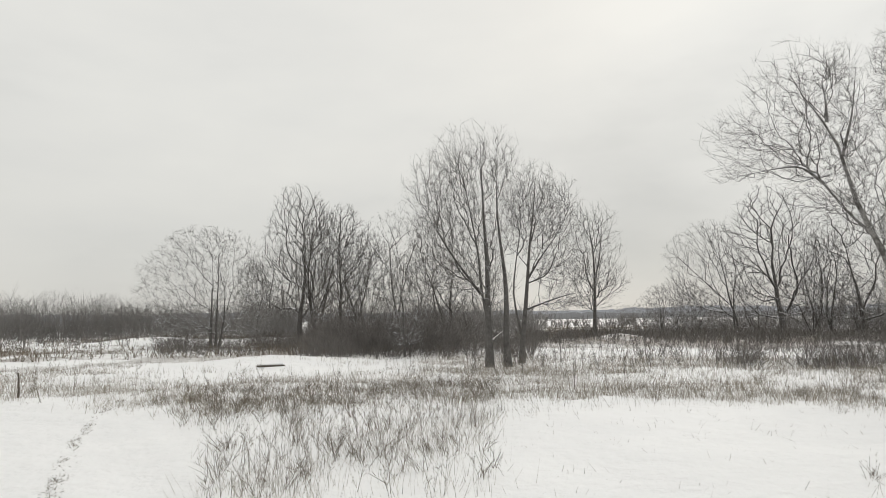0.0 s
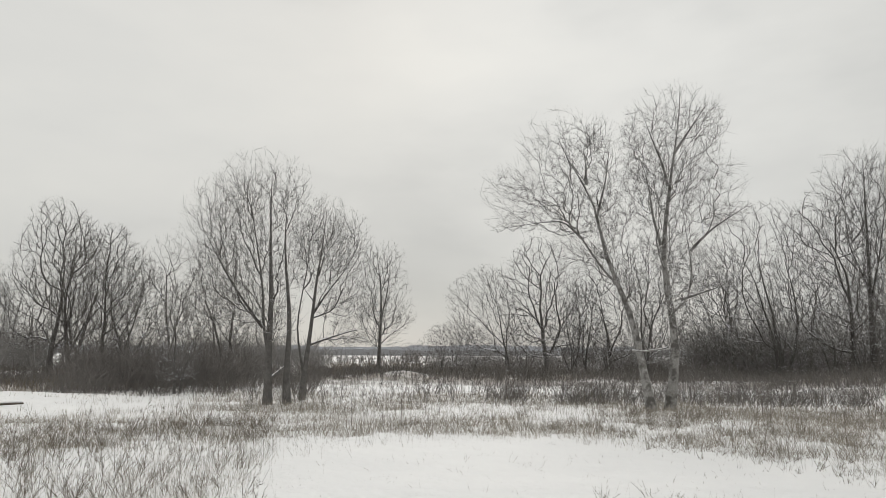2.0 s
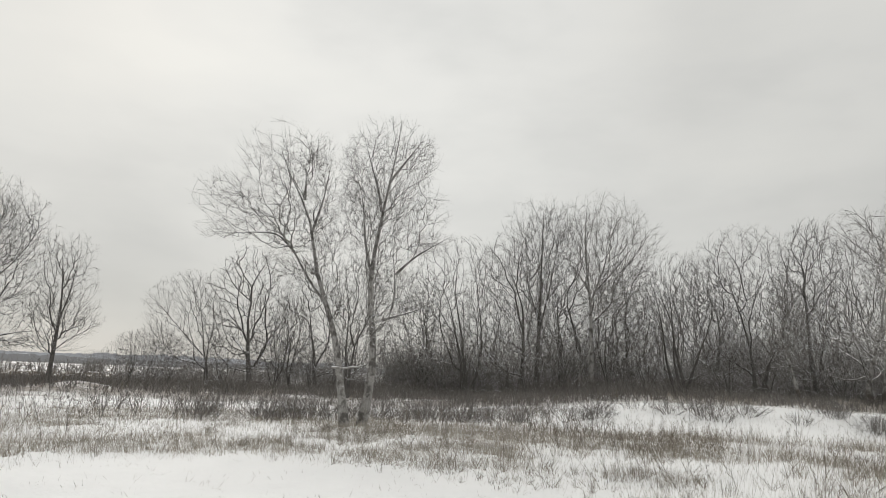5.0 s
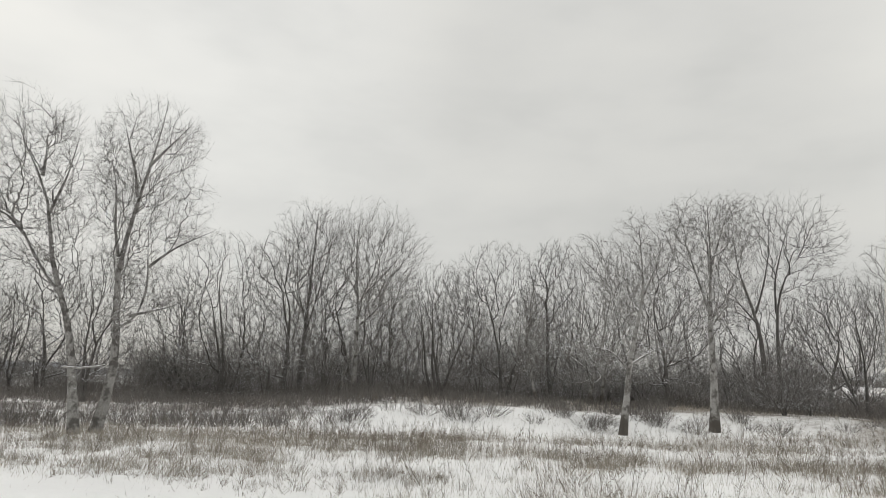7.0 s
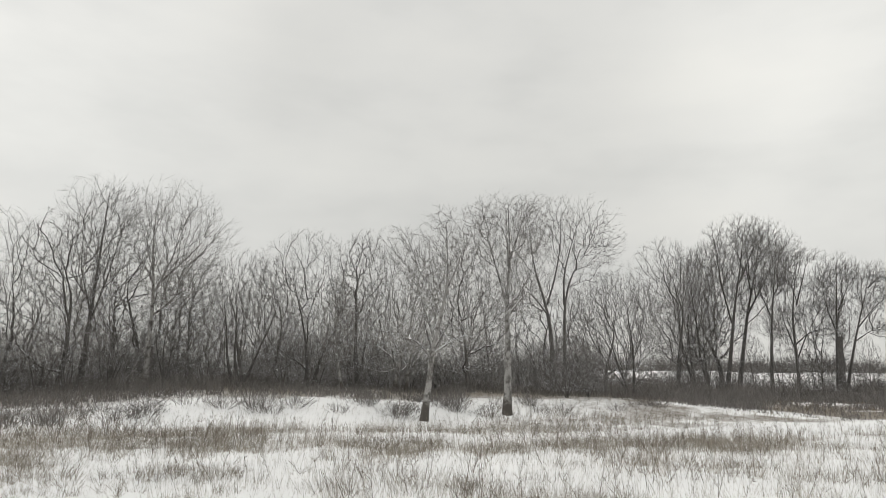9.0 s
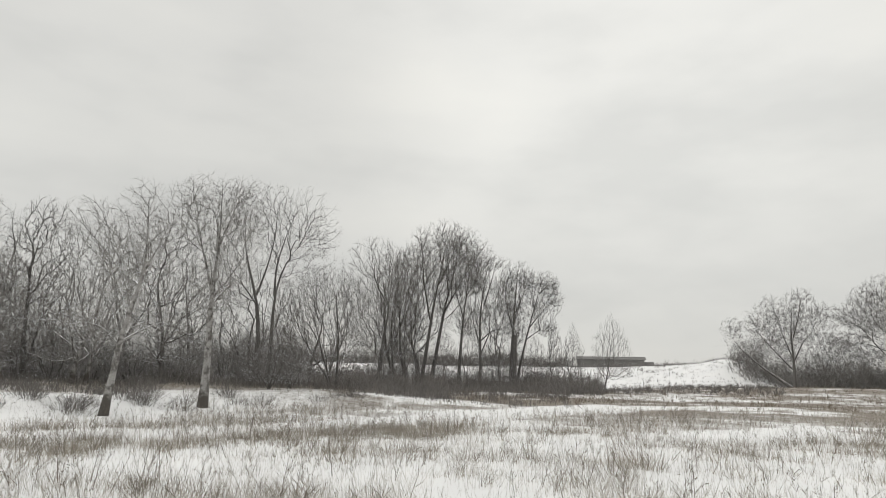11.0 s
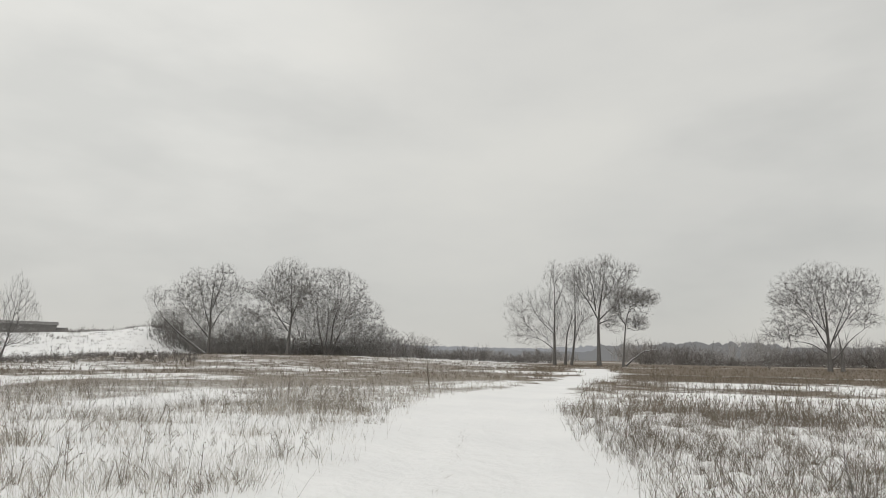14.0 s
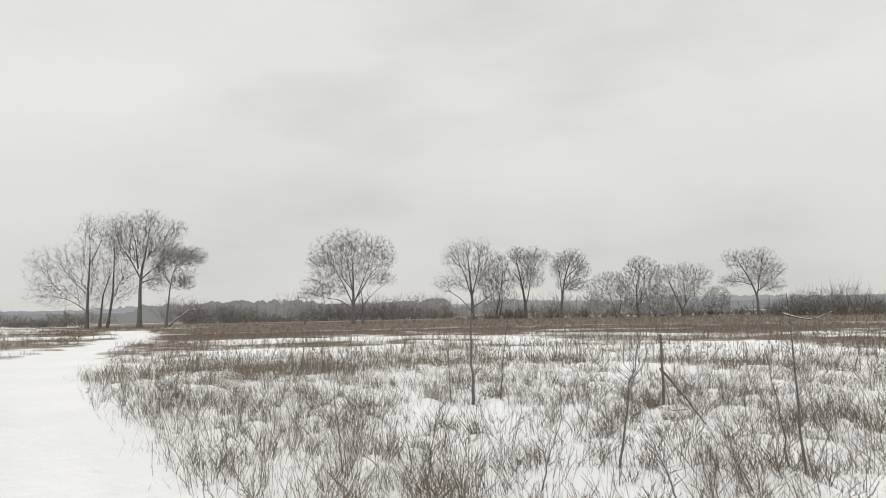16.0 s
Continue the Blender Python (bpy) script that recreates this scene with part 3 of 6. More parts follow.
tree("willow_tree", "bare dark willow among others", -8.5, 58, 12.2, 2.0, 2.5, "poplar", 4, woods=DARK, **THICK)
tree("willow_tree", "bare dark willow leaning over brushwood", -7.2, 60, 10.0, 1.6, 3.4, "spread", 5, ((0, 0.16, 1.0), (0.02, 0.3, 0.9)), woods=DARK, **THICK)
tree("young_tree", "low bare tree among brushwood", -15.5, 62, 7.6, 1.5, 1.5, "oval", 6, woods=GREY, **THICK)
tree("forked_poplar", "tall bare poplar with a snowy forked stem", 3.85, 24, 8.5, 2.7, 2.0, "poplar", 7, path=((0, 0.1), (-0.005, 0.2), (0, 0.39), (-0.012, 0.585), (-0.02, 0.82), (-0.02, 0.93)),
     forks=(((0, 0.18), (-0.03, 0.3), (-0.036, 0.465), (-0.067, 0.63), (-0.1, 0.82), (-0.126, 0.93)), ((-0.03, 0.3), (-0.15, 0.465), (-0.22, 0.585), (-0.29, 0.72)),
            ((0.075, 0.0), (0.065, 0.13), (0.076, 0.25), (0.07, 0.39), (0.05, 0.54), (0.04, 0.7), (0.05, 0.85)), ((0.0, 0.1), (0.05, 0.14), (0.08, 0.16))),
     lobes=((-0.07, 0.87, 0.145, 0.13), (0.065, 0.82, 0.08, 0.13), (-0.21, 0.75, 0.12, 0.13), (-0.23, 0.585, 0.13, 0.12), (-0.08, 0.63, 0.15, 0.17), (0.03, 0.52, 0.1, 0.16), (-0.2, 0.39, 0.12, 0.1), (-0.1, 0.42, 0.14, 0.13), (0.03, 0.34, 0.1, 0.1), (-0.12, 0.76, 0.14, 0.12)),
     fine=2.4, woods=GREY, twig=0.0063, girth=0.019, bare=0.2)
tree("leaning_poplar", "bare grey poplar leaning out with many stems", 6.5, 26, 7.7, 1.4, 2.9, "poplar", 8, path=((0, 0.057), (0.02, 0.23), (0.026, 0.286), (0.04, 0.43), (0.05, 0.57), (0.077, 0.74), (0.09, 0.92)),
     forks=(((0.02, 0.257), (0.134, 0.3), (0.234, 0.33), (0.32, 0.34)), ((0.035, 0.4), (0.1, 0.51), (0.19, 0.63), (0.26, 0.77)), ((0, 0.14), (-0.037, 0.34), (-0.01, 0.54), (0.02, 0.71), (-0.01, 0.87))),
     lobes=((0.063, 0.857, 0.14, 0.13), (0.19, 0.83, 0.12, 0.115), (0.15, 0.66, 0.15, 0.115), (0.19, 0.457, 0.13, 0.1), (-0.02, 0.74, 0.09, 0.18), (0.23, 0.286, 0.13, 0.06)),
     fine=2.0, woods=GREY, twig=0.006, girth=0.017, bare=0.2)
tree("willow_tree", "bare dark willow behind a poplar", 0.6, 44, 9.6, 2.9, 1.4, "oval", 9, ((0, -0.05, 1.0), (-0.01, -0.22, 0.9)), woods=DARK, **THICK)
tree("young_tree", "low bare thicket tree with snow on its boughs", -3.2, 30, 4.9, 0.9, 1.0, "oval", 10, ((0, 0, 1.0), (0.04, 0.1, 0.9)), woods=GREY, twig=0.0062)
tree("single_tree", "slender bare tree standing alone in the gap", 12.56, 50, 9.8, 1.95, 2.25, "poplar", 11, path=((0.017, 0.39), (0.015, 0.6), (-0.02, 0.9)), forks=(((0.017, 0.42), (0.06, 0.6), (0.08, 0.85)),),
     lobes=((-0.07, 0.87, 0.1, 0.14), (0.08, 0.84, 0.12, 0.15), (0.0, 0.62, 0.2, 0.17), (0.15, 0.44, 0.12, 0.1), (0.0, 0.36, 0.22, 0.14), (-0.1, 0.48, 0.12, 0.1)), woods=GREY, girth=0.017, **THICK)
tree("leaning_willow", "bare willow with a stem that leans far over", 23.7, 58, 9.8, 5.2, 0.8, "poplar", 12, ((0, -0.34, 1.0), (-0.03, -0.2, 0.8)), woods=GREY, **THICK)
tree("broad_tree", "broad bare dark tree with a thick stem", 26.85, 60, 12.8, 4.4, 2.9, "spread", 13, woods=DARK, girth=0.02, **THICK)
tree("low_tree", "low round bare tree among brushwood", 19.2, 62, 5.0, 2.3, 2.3, "spread", 14, ((0, 0, 1.0), (0.05, 0.2, 0.9)), woods=GREY, **THICK)
tree("crooked_tree", "crooked bare dark tree", 29.8, 60, 8.9, 1.9, 2.2, "spread", 15, ((0, 0.08, 1.0), (0.0, -0.2, 0.8)), woods=DARK, **THICK)
leaner = tree("white_poplar", "white-barked poplar leaning over with a crown of thin twigs", 34.7, 21.0, 8.9, 4.7, 0.8, "birch", 16, path=((-0.02, 0.1), (-0.035, 0.2), (-0.055, 0.32), (-0.09, 0.41), (-0.133, 0.49), (-0.145, 0.59), (-0.16, 0.69), (-0.19, 0.77), (-0.24, 0.83), (-0.28, 0.9), (-0.285, 0.95)),
              forks=(((-0.1, 0.42), (-0.15, 0.475), (-0.19, 0.55), (-0.23, 0.61), (-0.27, 0.67), (-0.33, 0.73), (-0.4, 0.77), (-0.47, 0.79)), ((-0.19, 0.77), (-0.19, 0.85), (-0.2, 0.91), (-0.18, 0.96)),
                     ((-0.155, 0.66), (-0.12, 0.77), (-0.1, 0.89)), ((-0.21, 0.58), (-0.27, 0.645), (-0.36, 0.64), (-0.46, 0.625))),
              lobes=((-0.27, 0.89, 0.14, 0.12), (-0.42, 0.73, 0.11, 0.08), (-0.27, 0.71, 0.14, 0.11), (-0.43, 0.62, 0.09, 0.04), (-0.13, 0.81, 0.08, 0.18), (-0.13, 0.51, 0.08, 0.1), (-0.16, 0.94, 0.06, 0.06), (-0.1, 0.64, 0.1, 0.12), (-0.22, 0.52, 0.1, 0.06), (-0.06, 0.42, 0.06, 0.08)),
              fine=1.7, crook=1.6, woods=(BARK_MOTTLED, TWIG_GREY), girth=0.0148, twig=0.0058, bare=0.3)
tree("white_poplar", "tall white-barked poplar with twisting limbs", 35.9, 21.4, 9.9, 1.6, 2.1, "birch", 17, path=((0.02, 0.09), (0.03, 0.18), (0.03, 0.255), (0.015, 0.31), (0, 0.436), (0.01, 0.53), (0.03, 0.62), (0.03, 0.69), (0.05, 0.76), (0.07, 0.855), (0.078, 0.98)),
     forks=(((0.025, 0.29), (0.06, 0.31), (0.08, 0.36), (0.088, 0.436), (0.084, 0.47), (0.075, 0.56), (0.07, 0.64)), ((0.084, 0.47), (0.115, 0.5), (0.15, 0.527), (0.24, 0.573)), ((0.028, 0.67), (0.015, 0.745), (-0.01, 0.82), (-0.03, 0.89), (-0.04, 0.92)),
            ((0, 0.49), (-0.02, 0.58), (-0.027, 0.67), (-0.04, 0.745), (-0.07, 0.82)), ((0.05, 0.325), (0.15, 0.35), (0.2, 0.38)), ((0.05, 0.77), (0.1, 0.83), (0.15, 0.89))),
     lobes=((0.05, 0.855, 0.135, 0.125), (-0.06, 0.855, 0.07, 0.1), (-0.07, 0.73, 0.075, 0.09), (0.15, 0.855, 0.065, 0.075), (0.13, 0.67, 0.11, 0.09), (0.19, 0.58, 0.08, 0.05), (0.015, 0.56, 0.1, 0.145), (0.13, 0.36, 0.08, 0.04), (0.06, 0.45, 0.1, 0.1), (0.0, 0.67, 0.1, 0.1), (0.03, 0.3, 0.06, 0.08)),
     fine=2.0, crook=1.6, woods=(BARK_MOTTLED, TWIG_GREY), girth=0.0142, twig=0.0058, bare=0.28)
tree("willow_tree", "bare dark willow behind white poplars", 34.6, 44, 9.8, 1.6, 2.4, "oval", 18, ((0, -0.1, 1.0), (0, 0.12, 0.9)), woods=DARK, **MID)
tree("willow_tree", "bare willow forking from the ground", 44.5, 50, 12.4, 5.6, 3.6, "poplar", 19, ((-0.02, -0.2, 0.9), (0, 0, 1.0), (0.02, 0.16, 0.9)), woods=GREY, **MID)
tree("willow_tree", "bare grey willow at the wood's edge", 48.8, 48, 12.2, 3.8, 2.5, "spread", 20, woods=GREY, **MID)
tree("tall_poplar", "tall bare poplar with a dense dome of twigs", 50.2, 53, 15.6, 2.8, 2.8, "poplar", 21, path=((0.01, 0.3), (0.02, 0.6), (0.03, 0.92)), forks=(((0.01, 0.3), (0.06, 0.5), (0.12, 0.85)), ((0.01, 0.35), (-0.05, 0.55), (-0.06, 0.8))),
     lobes=((0.02, 0.84, 0.17, 0.145), (0.13, 0.84, 0.13, 0.13), (-0.06, 0.65, 0.13, 0.14), (0.07, 0.56, 0.14, 0.17)), fine=1.3, woods=GREY, girth=0.014, bare=0.22, **MID)
tree("pale_poplar", "pale-barked poplar with a wide dome of twigs", 54.65, 47, 13.6, 2.7, 4.4, "poplar", 22, path=((0, 0.2), (0.0, 0.45), (-0.02, 0.6), (-0.03, 0.75), (-0.02, 0.93)), forks=(((0, 0.45), (0.06, 0.6), (0.12, 0.85)), ((0.02, 0.5), (0.13, 0.62), (0.25, 0.78))),
     lobes=((0.05, 0.83, 0.18, 0.15), (0.22, 0.71, 0.14, 0.145), (-0.04, 0.65, 0.14, 0.17), (0.12, 0.51, 0.17, 0.14)), fine=1.5, woods=PALE, girth=0.015, bare=0.25, **MID)
tree("fan_willow", "dark bare willow with stems spread like a fan", 61.5, 44, 9.2, 2.8, 2.6, "fan", 23, ((-0.02, -0.3, 0.95), (0, -0.1, 1.0), (0.02, 0.12, 1.0), (0.03, 0.32, 0.95)), woods=DARK, **MID)
tree("dense_tree", "densely twigged bare dark tree", 66.8, 48, 11.8, 3.9, 3.5, "spread", 24, ((0, 0, 1.0), (0.03, 0.12, 0.9)), fine=1.5, woods=DARK, **MID)
tree("slanting_tree", "slanting pale bare stem against the wood", 69.9, 42, 7.6, 1.7, 0.6, "birch", 25, ((0, -0.22, 1.0),), woods=PALE, **MID)
tree("willow_tree", "bare dark tree in the wood", 71.1, 52, 13.0, 2.5, 2.5, "spread", 26, woods=DARK, **MID)
tree("pale_poplar", "pale bare poplar in the wood", 74.1, 46, 12.0, 3.1, 3.4, "spread", 27, ((0, 0, 1.0), (0.06, -0.02, 0.9)), woods=PALE, **MID)
tree("willow_tree", "bare grey tree in the wood", 57.5, 58, 11.6, 3.1, 3.9, "spread", 28, woods=GREY, **MID)
tree("white_birch", "white birch with a black foot and drooping boughs", 76.55, 29.0, 9.2, 2.2, 2.3, "birch", 29, path=((0.02, 0.15), (0.03, 0.28), (0.04, 0.36), (0.067, 0.467), (0.093, 0.56), (0.1, 0.68), (0.093, 0.81), (0.085, 0.93)),
     forks=(((0.04, 0.37), (0.0, 0.49), (-0.027, 0.57), (-0.05, 0.7)), ((0.03, 0.28), (-0.04, 0.36), (-0.12, 0.38), (-0.2, 0.33)), ((0.095, 0.6), (0.14, 0.7), (0.17, 0.8)), ((0.035, 0.3), (0.12, 0.36), (0.2, 0.4), (0.26, 0.35))),
     lobes=((0.08, 0.88, 0.11, 0.11), (0.15, 0.76, 0.12, 0.1), (-0.06, 0.73, 0.14, 0.13), (-0.12, 0.37, 0.14, 0.08), (0.18, 0.37, 0.12, 0.08), (0.05, 0.6, 0.15, 0.15)),
     fine=1.6, crook=1.5, woods=PALE, twig=0.0068, girth=0.0165, bare=0.26)
tree("white_birch", "tall white birch with a black foot", 83.4, 34.9, 11.7, 2.9, 2.8, "birch", 30, path=((0.005, 0.2), (0.0, 0.37), (0.0, 0.5), (0.013, 0.68), (0.005, 0.95)),
     forks=(((0.0, 0.47), (-0.045, 0.63), (-0.085, 0.76), (-0.11, 0.88)), ((0.013, 0.68), (0.055, 0.81), (0.095, 0.94)), ((0.0, 0.42), (0.07, 0.52), (0.13, 0.58))),
     lobes=((-0.03, 0.9, 0.15, 0.1), (-0.03, 0.73, 0.18, 0.15), (0.03, 0.52, 0.15, 0.13), (-0.13, 0.83, 0.08, 0.1), (0.11, 0.91, 0.09, 0.08), (0.1, 0.76, 0.1, 0.1)),
     fine=1.8, crook=1.5, woods=PALE, twig=0.0075, girth=0.0185, bare=0.3)
tree("broad_tree", "broad bare tree with rising boughs", 87.2, 54, 15.6, 5.2, 6.6, "spread", 31, path=((0, 0.2), (-0.01, 0.35), (-0.03, 0.45), (-0.07, 0.58), (-0.1, 0.68), (-0.11, 0.88)),
     forks=(((-0.025, 0.45), (0.015, 0.58), (0.045, 0.73), (0.05, 0.92)), ((0.05, 0.0), (0.06, 0.2), (0.06, 0.45), (0.09, 0.585), (0.15, 0.7), (0.25, 0.79)), ((0.06, 0.45), (0.06, 0.6), (0.1, 0.75), (0.15, 0.9)), ((-0.02, 0.4), (-0.1, 0.5), (-0.2, 0.55))),
     lobes=((-0.09, 0.79, 0.18, 0.19), (0.03, 0.87, 0.13, 0.13), (0.18, 0.82, 0.16, 0.16), (0.27, 0.73, 0.1, 0.15), (-0.15, 0.5, 0.15, 0.12), (0.08, 0.62, 0.15, 0.12)),
     fine=1.5, woods=GREY, girth=0.016, bare=0.3, **MID)
tree("fan_willow", "dark bare willow with low crooked stems", 93.6, 56, 10.6, 4.7, 2.8, "fan", 32, ((0, 0.0, 1.0), (-0.02, -0.3, 0.85), (-0.03, -0.45, 0.7)), fine=1.2, woods=DARK, **MID)
tree("pale_poplar", "pale bare poplar at the wood's edge", 80.2, 48, 12.0, 3.4, 3.1, "spread", 33, woods=GREY, **MID)
tree("willow_tree", "bare grey tree in the wood", 41.0, 56, 11.0, 3.4, 3.4, "spread", 34, woods=GREY, **MID)
tree("willow_tree", "bare dark tree in the wood", 64.0, 60, 12.0, 3.6, 3.4, "spread", 35, woods=DARK, **MID)

# the grove before the dam
FARW = (BARK_GREY, TWIG_GREY)
FAR = dict(twig=0.02, fine=1.0, per=7)
for i, (az, d, h, l, r, form, wood) in enumerate((
        (92.9, 118, 20.5, 6.2, 5.2, "fan", DARK), (97.0, 116, 26.0, 4.9, 3.6, "poplar", GREY), (98.2, 119, 24.5, 3.0, 3.2, "poplar", GREY),
        (99.5, 121, 26.0, 3.0, 3.2, "poplar", DARK), (98.0, 126, 25.0, 4.4, 4.0, "spread", GREY), (100.4, 127, 26.5, 4.8, 4.4, "oval", GREY), (107.2, 122, 18.0, 3.4, 3.4, "oval", DARK))):
    tree("grove_poplar", "tall bare poplar in a grove with clear stems", az, d, h * 1.06, l * 1.5, r * 1.5, form, 500 + i, ((0, 0.05 - 0.04 * (i % 4), 1.0), (0.02 * (i % 3 - 1), 0.16 - 0.11 * (i % 3), 0.88)), woods=(wood[0], TWIG_GREY), bare=0.2, girth=0.015, twig=0.017, fine=0.8, per=4)
for i, (label, az, d, h, path, forks, lobes, wood) in enumerate((
        ("tall bare poplar leaning a little, with a pale stem", 100.55, 117, 29.4, ((0.03, 0.2), (0.07, 0.5), (0.12, 0.75), (0.14, 0.94)),
         (((0.05, 0.4), (0.01, 0.6), (-0.02, 0.88)), ((0.1, 0.62), (0.17, 0.78), (0.22, 0.92))),
         ((0.12, 0.88, 0.11, 0.12), (-0.01, 0.8, 0.09, 0.14), (0.22, 0.84, 0.08, 0.12), (0.08, 0.64, 0.1, 0.12)), GREY),
        ("tall bare poplar with a dark stem and a fan of boughs", 101.4, 119, 29.0, ((0.03, 0.2), (0.08, 0.5), (0.13, 0.7), (0.17, 0.95)),
         (((0.07, 0.45), (0.16, 0.62), (0.25, 0.78), (0.32, 0.88)), ((0.1, 0.58), (0.08, 0.75), (0.09, 0.93)), ((0.15, 0.75), (0.22, 0.86), (0.26, 0.94))),
         ((0.17, 0.89, 0.11, 0.11), (0.3, 0.82, 0.09, 0.11), (0.09, 0.76, 0.1, 0.14), (0.21, 0.66, 0.09, 0.1), (0.05, 0.5, 0.07, 0.09)), DARK),
        ("slender bare dark poplar with a leaning stem", 103.75, 116, 24.4, ((0.01, 0.25), (0.03, 0.5), (0.06, 0.75), (0.085, 0.96)),
         (((0.03, 0.5), (-0.02, 0.66), (-0.04, 0.8)), ((0.05, 0.65), (0.11, 0.76), (0.14, 0.86))),
         ((0.08, 0.92, 0.1, 0.08), (-0.02, 0.74, 0.09, 0.11), (0.13, 0.77, 0.08, 0.1), (0.04, 0.5, 0.1, 0.12)), DARK),
        ("bare dark tree with boughs in flat layers", 105.6, 118, 24.0, ((0.0, 0.25), (-0.01, 0.5), (0.02, 0.75), (0.06, 0.96)),
         (((0.0, 0.25), (0.06, 0.4), (0.14, 0.55), (0.2, 0.62)), ((0.0, 0.3), (-0.06, 0.5), (-0.09, 0.72)), ((0.02, 0.6), (0.08, 0.8), (0.11, 0.93)), ((0.0, 0.35), (0.08, 0.42), (0.17, 0.44))),
         ((0.07, 0.93, 0.13, 0.06), (-0.05, 0.79, 0.1, 0.09), (0.08, 0.75, 0.14, 0.07), (0.18, 0.61, 0.11, 0.06), (0.0, 0.56, 0.13, 0.07), (0.15, 0.43, 0.11, 0.05), (-0.09, 0.43, 0.09, 0.07)), DARK),
        ("bare poplar with a straight pale stem", 108.1, 118, 22.4, ((0.01, 0.3), (0.03, 0.6), (0.06, 0.95)),
         (((0.02, 0.45), (-0.03, 0.65), (-0.05, 0.86)), ((0.04, 0.6), (0.11, 0.76), (0.14, 0.9))),
         ((0.06, 0.89, 0.12, 0.11), (-0.04, 0.8, 0.09, 0.12), (0.13, 0.83, 0.08, 0.1), (0.02, 0.62, 0.1, 0.13), (0.05, 0.45, 0.09, 0.08)), GREY),
        ("bare poplar with a pale stem leaning out of the grove", 108.5, 119, 21.0, ((0.05, 0.25), (0.11, 0.5), (0.18, 0.75), (0.23, 0.95)),
         (((0.12, 0.52), (0.23, 0.66), (0.33, 0.74)), ((0.16, 0.66), (0.16, 0.8), (0.18, 0.94)), ((0.09, 0.42), (0.2, 0.5), (0.3, 0.5)), ((0.2, 0.8), (0.28, 0.88), (0.34, 0.92))),
         ((0.23, 0.89, 0.12, 0.1), (0.32, 0.75, 0.09, 0.1), (0.16, 0.68, 0.09, 0.12), (0.26, 0.52, 0.1, 0.07), (0.33, 0.88, 0.06, 0.07)), GREY))):
    tree("grove_poplar", label, az, d, h, 5, 5, "poplar", 520 + i, path=path, forks=forks, lobes=lobes, woods=(wood[0], TWIG_GREY), bare=0.3, girth=0.0155, twig=0.0145, fine=1.0, per=5, twig_len=0.9)
for i, (az, d, h) in enumerate(((97.6, 113, 9.5), (99.4, 114, 11.0), (102.5, 113, 11.5), (104.6, 114, 12.5), (106.6, 115, 10.0), (107.3, 113, 8.0), (110.1, 120, 11.0))):
    tree("young_tree", "thin leafless young tree under tall poplars", az, d, h, 2.6, 2.6, "young", 540 + i, ((0, 0.06 * (i % 3 - 1), 1.0), (0.03, 0.2 - 0.2 * (i % 3), 0.8)), woods=GREY, twig=0.017, fine=0.4, girth=0.011)
tree("young_birch", "slender young birch before the dam", 111.7, 124, 14.8, 1.6, 1.8, "young", 61, woods=GREY, twig=0.017, fine=0.45, girth=0.01)
tree("young_birch", "slender young birch before the dam", 113.2, 126, 13.4, 2.0, 2.4, "young", 62, woods=GREY, twig=0.017, fine=0.45, girth=0.01)
tree("young_birch", "slender young birch with a leaning side branch", 115.7, 122, 15.0, 2.0, 5.0, "young", 63, woods=GREY, twig=0.017, fine=0.45, girth=0.011)

# the meadow's far side
for i, (az, d, h, half) in enumerate(((127.6, 166, 9.0, 6.0), (131.6, 164, 12.5, 7.0), (133.4, 168, 11.0, 6.5), (137.2, 160, 18.0, 8.0), (141.2, 163, 15.5, 7.0), (143.0, 170, 9.0, 6.0))):
    tree("thicket_willow", "dome-shaped leafless willow in a grey thicket", az, d, h, half, half, "oval", 300 + i, ((0, -0.35, 0.9), (0, -0.1, 1.0), (0, 0.15, 1.0), (0, 0.4, 0.9)), fine=0.9, woods=FARW, per=9, twig=0.022, girth=0.011, bare=0.06)
tree("field_oak", "broad bare tree with crooked boughs at the thicket's edge", 129.7, 150, 19.8, 11.5, 8.2, "spread", 70, path=((0.01, 0.25), (0.0, 0.5), (0.03, 0.9)), forks=(((0.0, 0.18), (-0.12, 0.32), (-0.3, 0.55), (-0.34, 0.68)), ((-0.02, 0.0), (-0.3, 0.22), (-0.48, 0.4), (-0.55, 0.52)), ((0.01, 0.26), (0.1, 0.45), (0.25, 0.62)), ((0.0, 0.3), (-0.08, 0.55), (-0.16, 0.85)), ((0.02, 0.5), (0.08, 0.7), (0.12, 0.92))),
     lobes=((0.1, 0.88, 0.13, 0.11), (-0.17, 0.79, 0.14, 0.13), (0.27, 0.74, 0.11, 0.11), (0.08, 0.6, 0.26, 0.16), (-0.3, 0.63, 0.14, 0.13), (-0.52, 0.59, 0.12, 0.11), (-0.12, 0.5, 0.2, 0.13), (0.05, 0.74, 0.15, 0.1)),
     fine=1.2, crook=1.4, woods=FARW, per=8, twig=0.021, girth=0.02, bare=0.25)
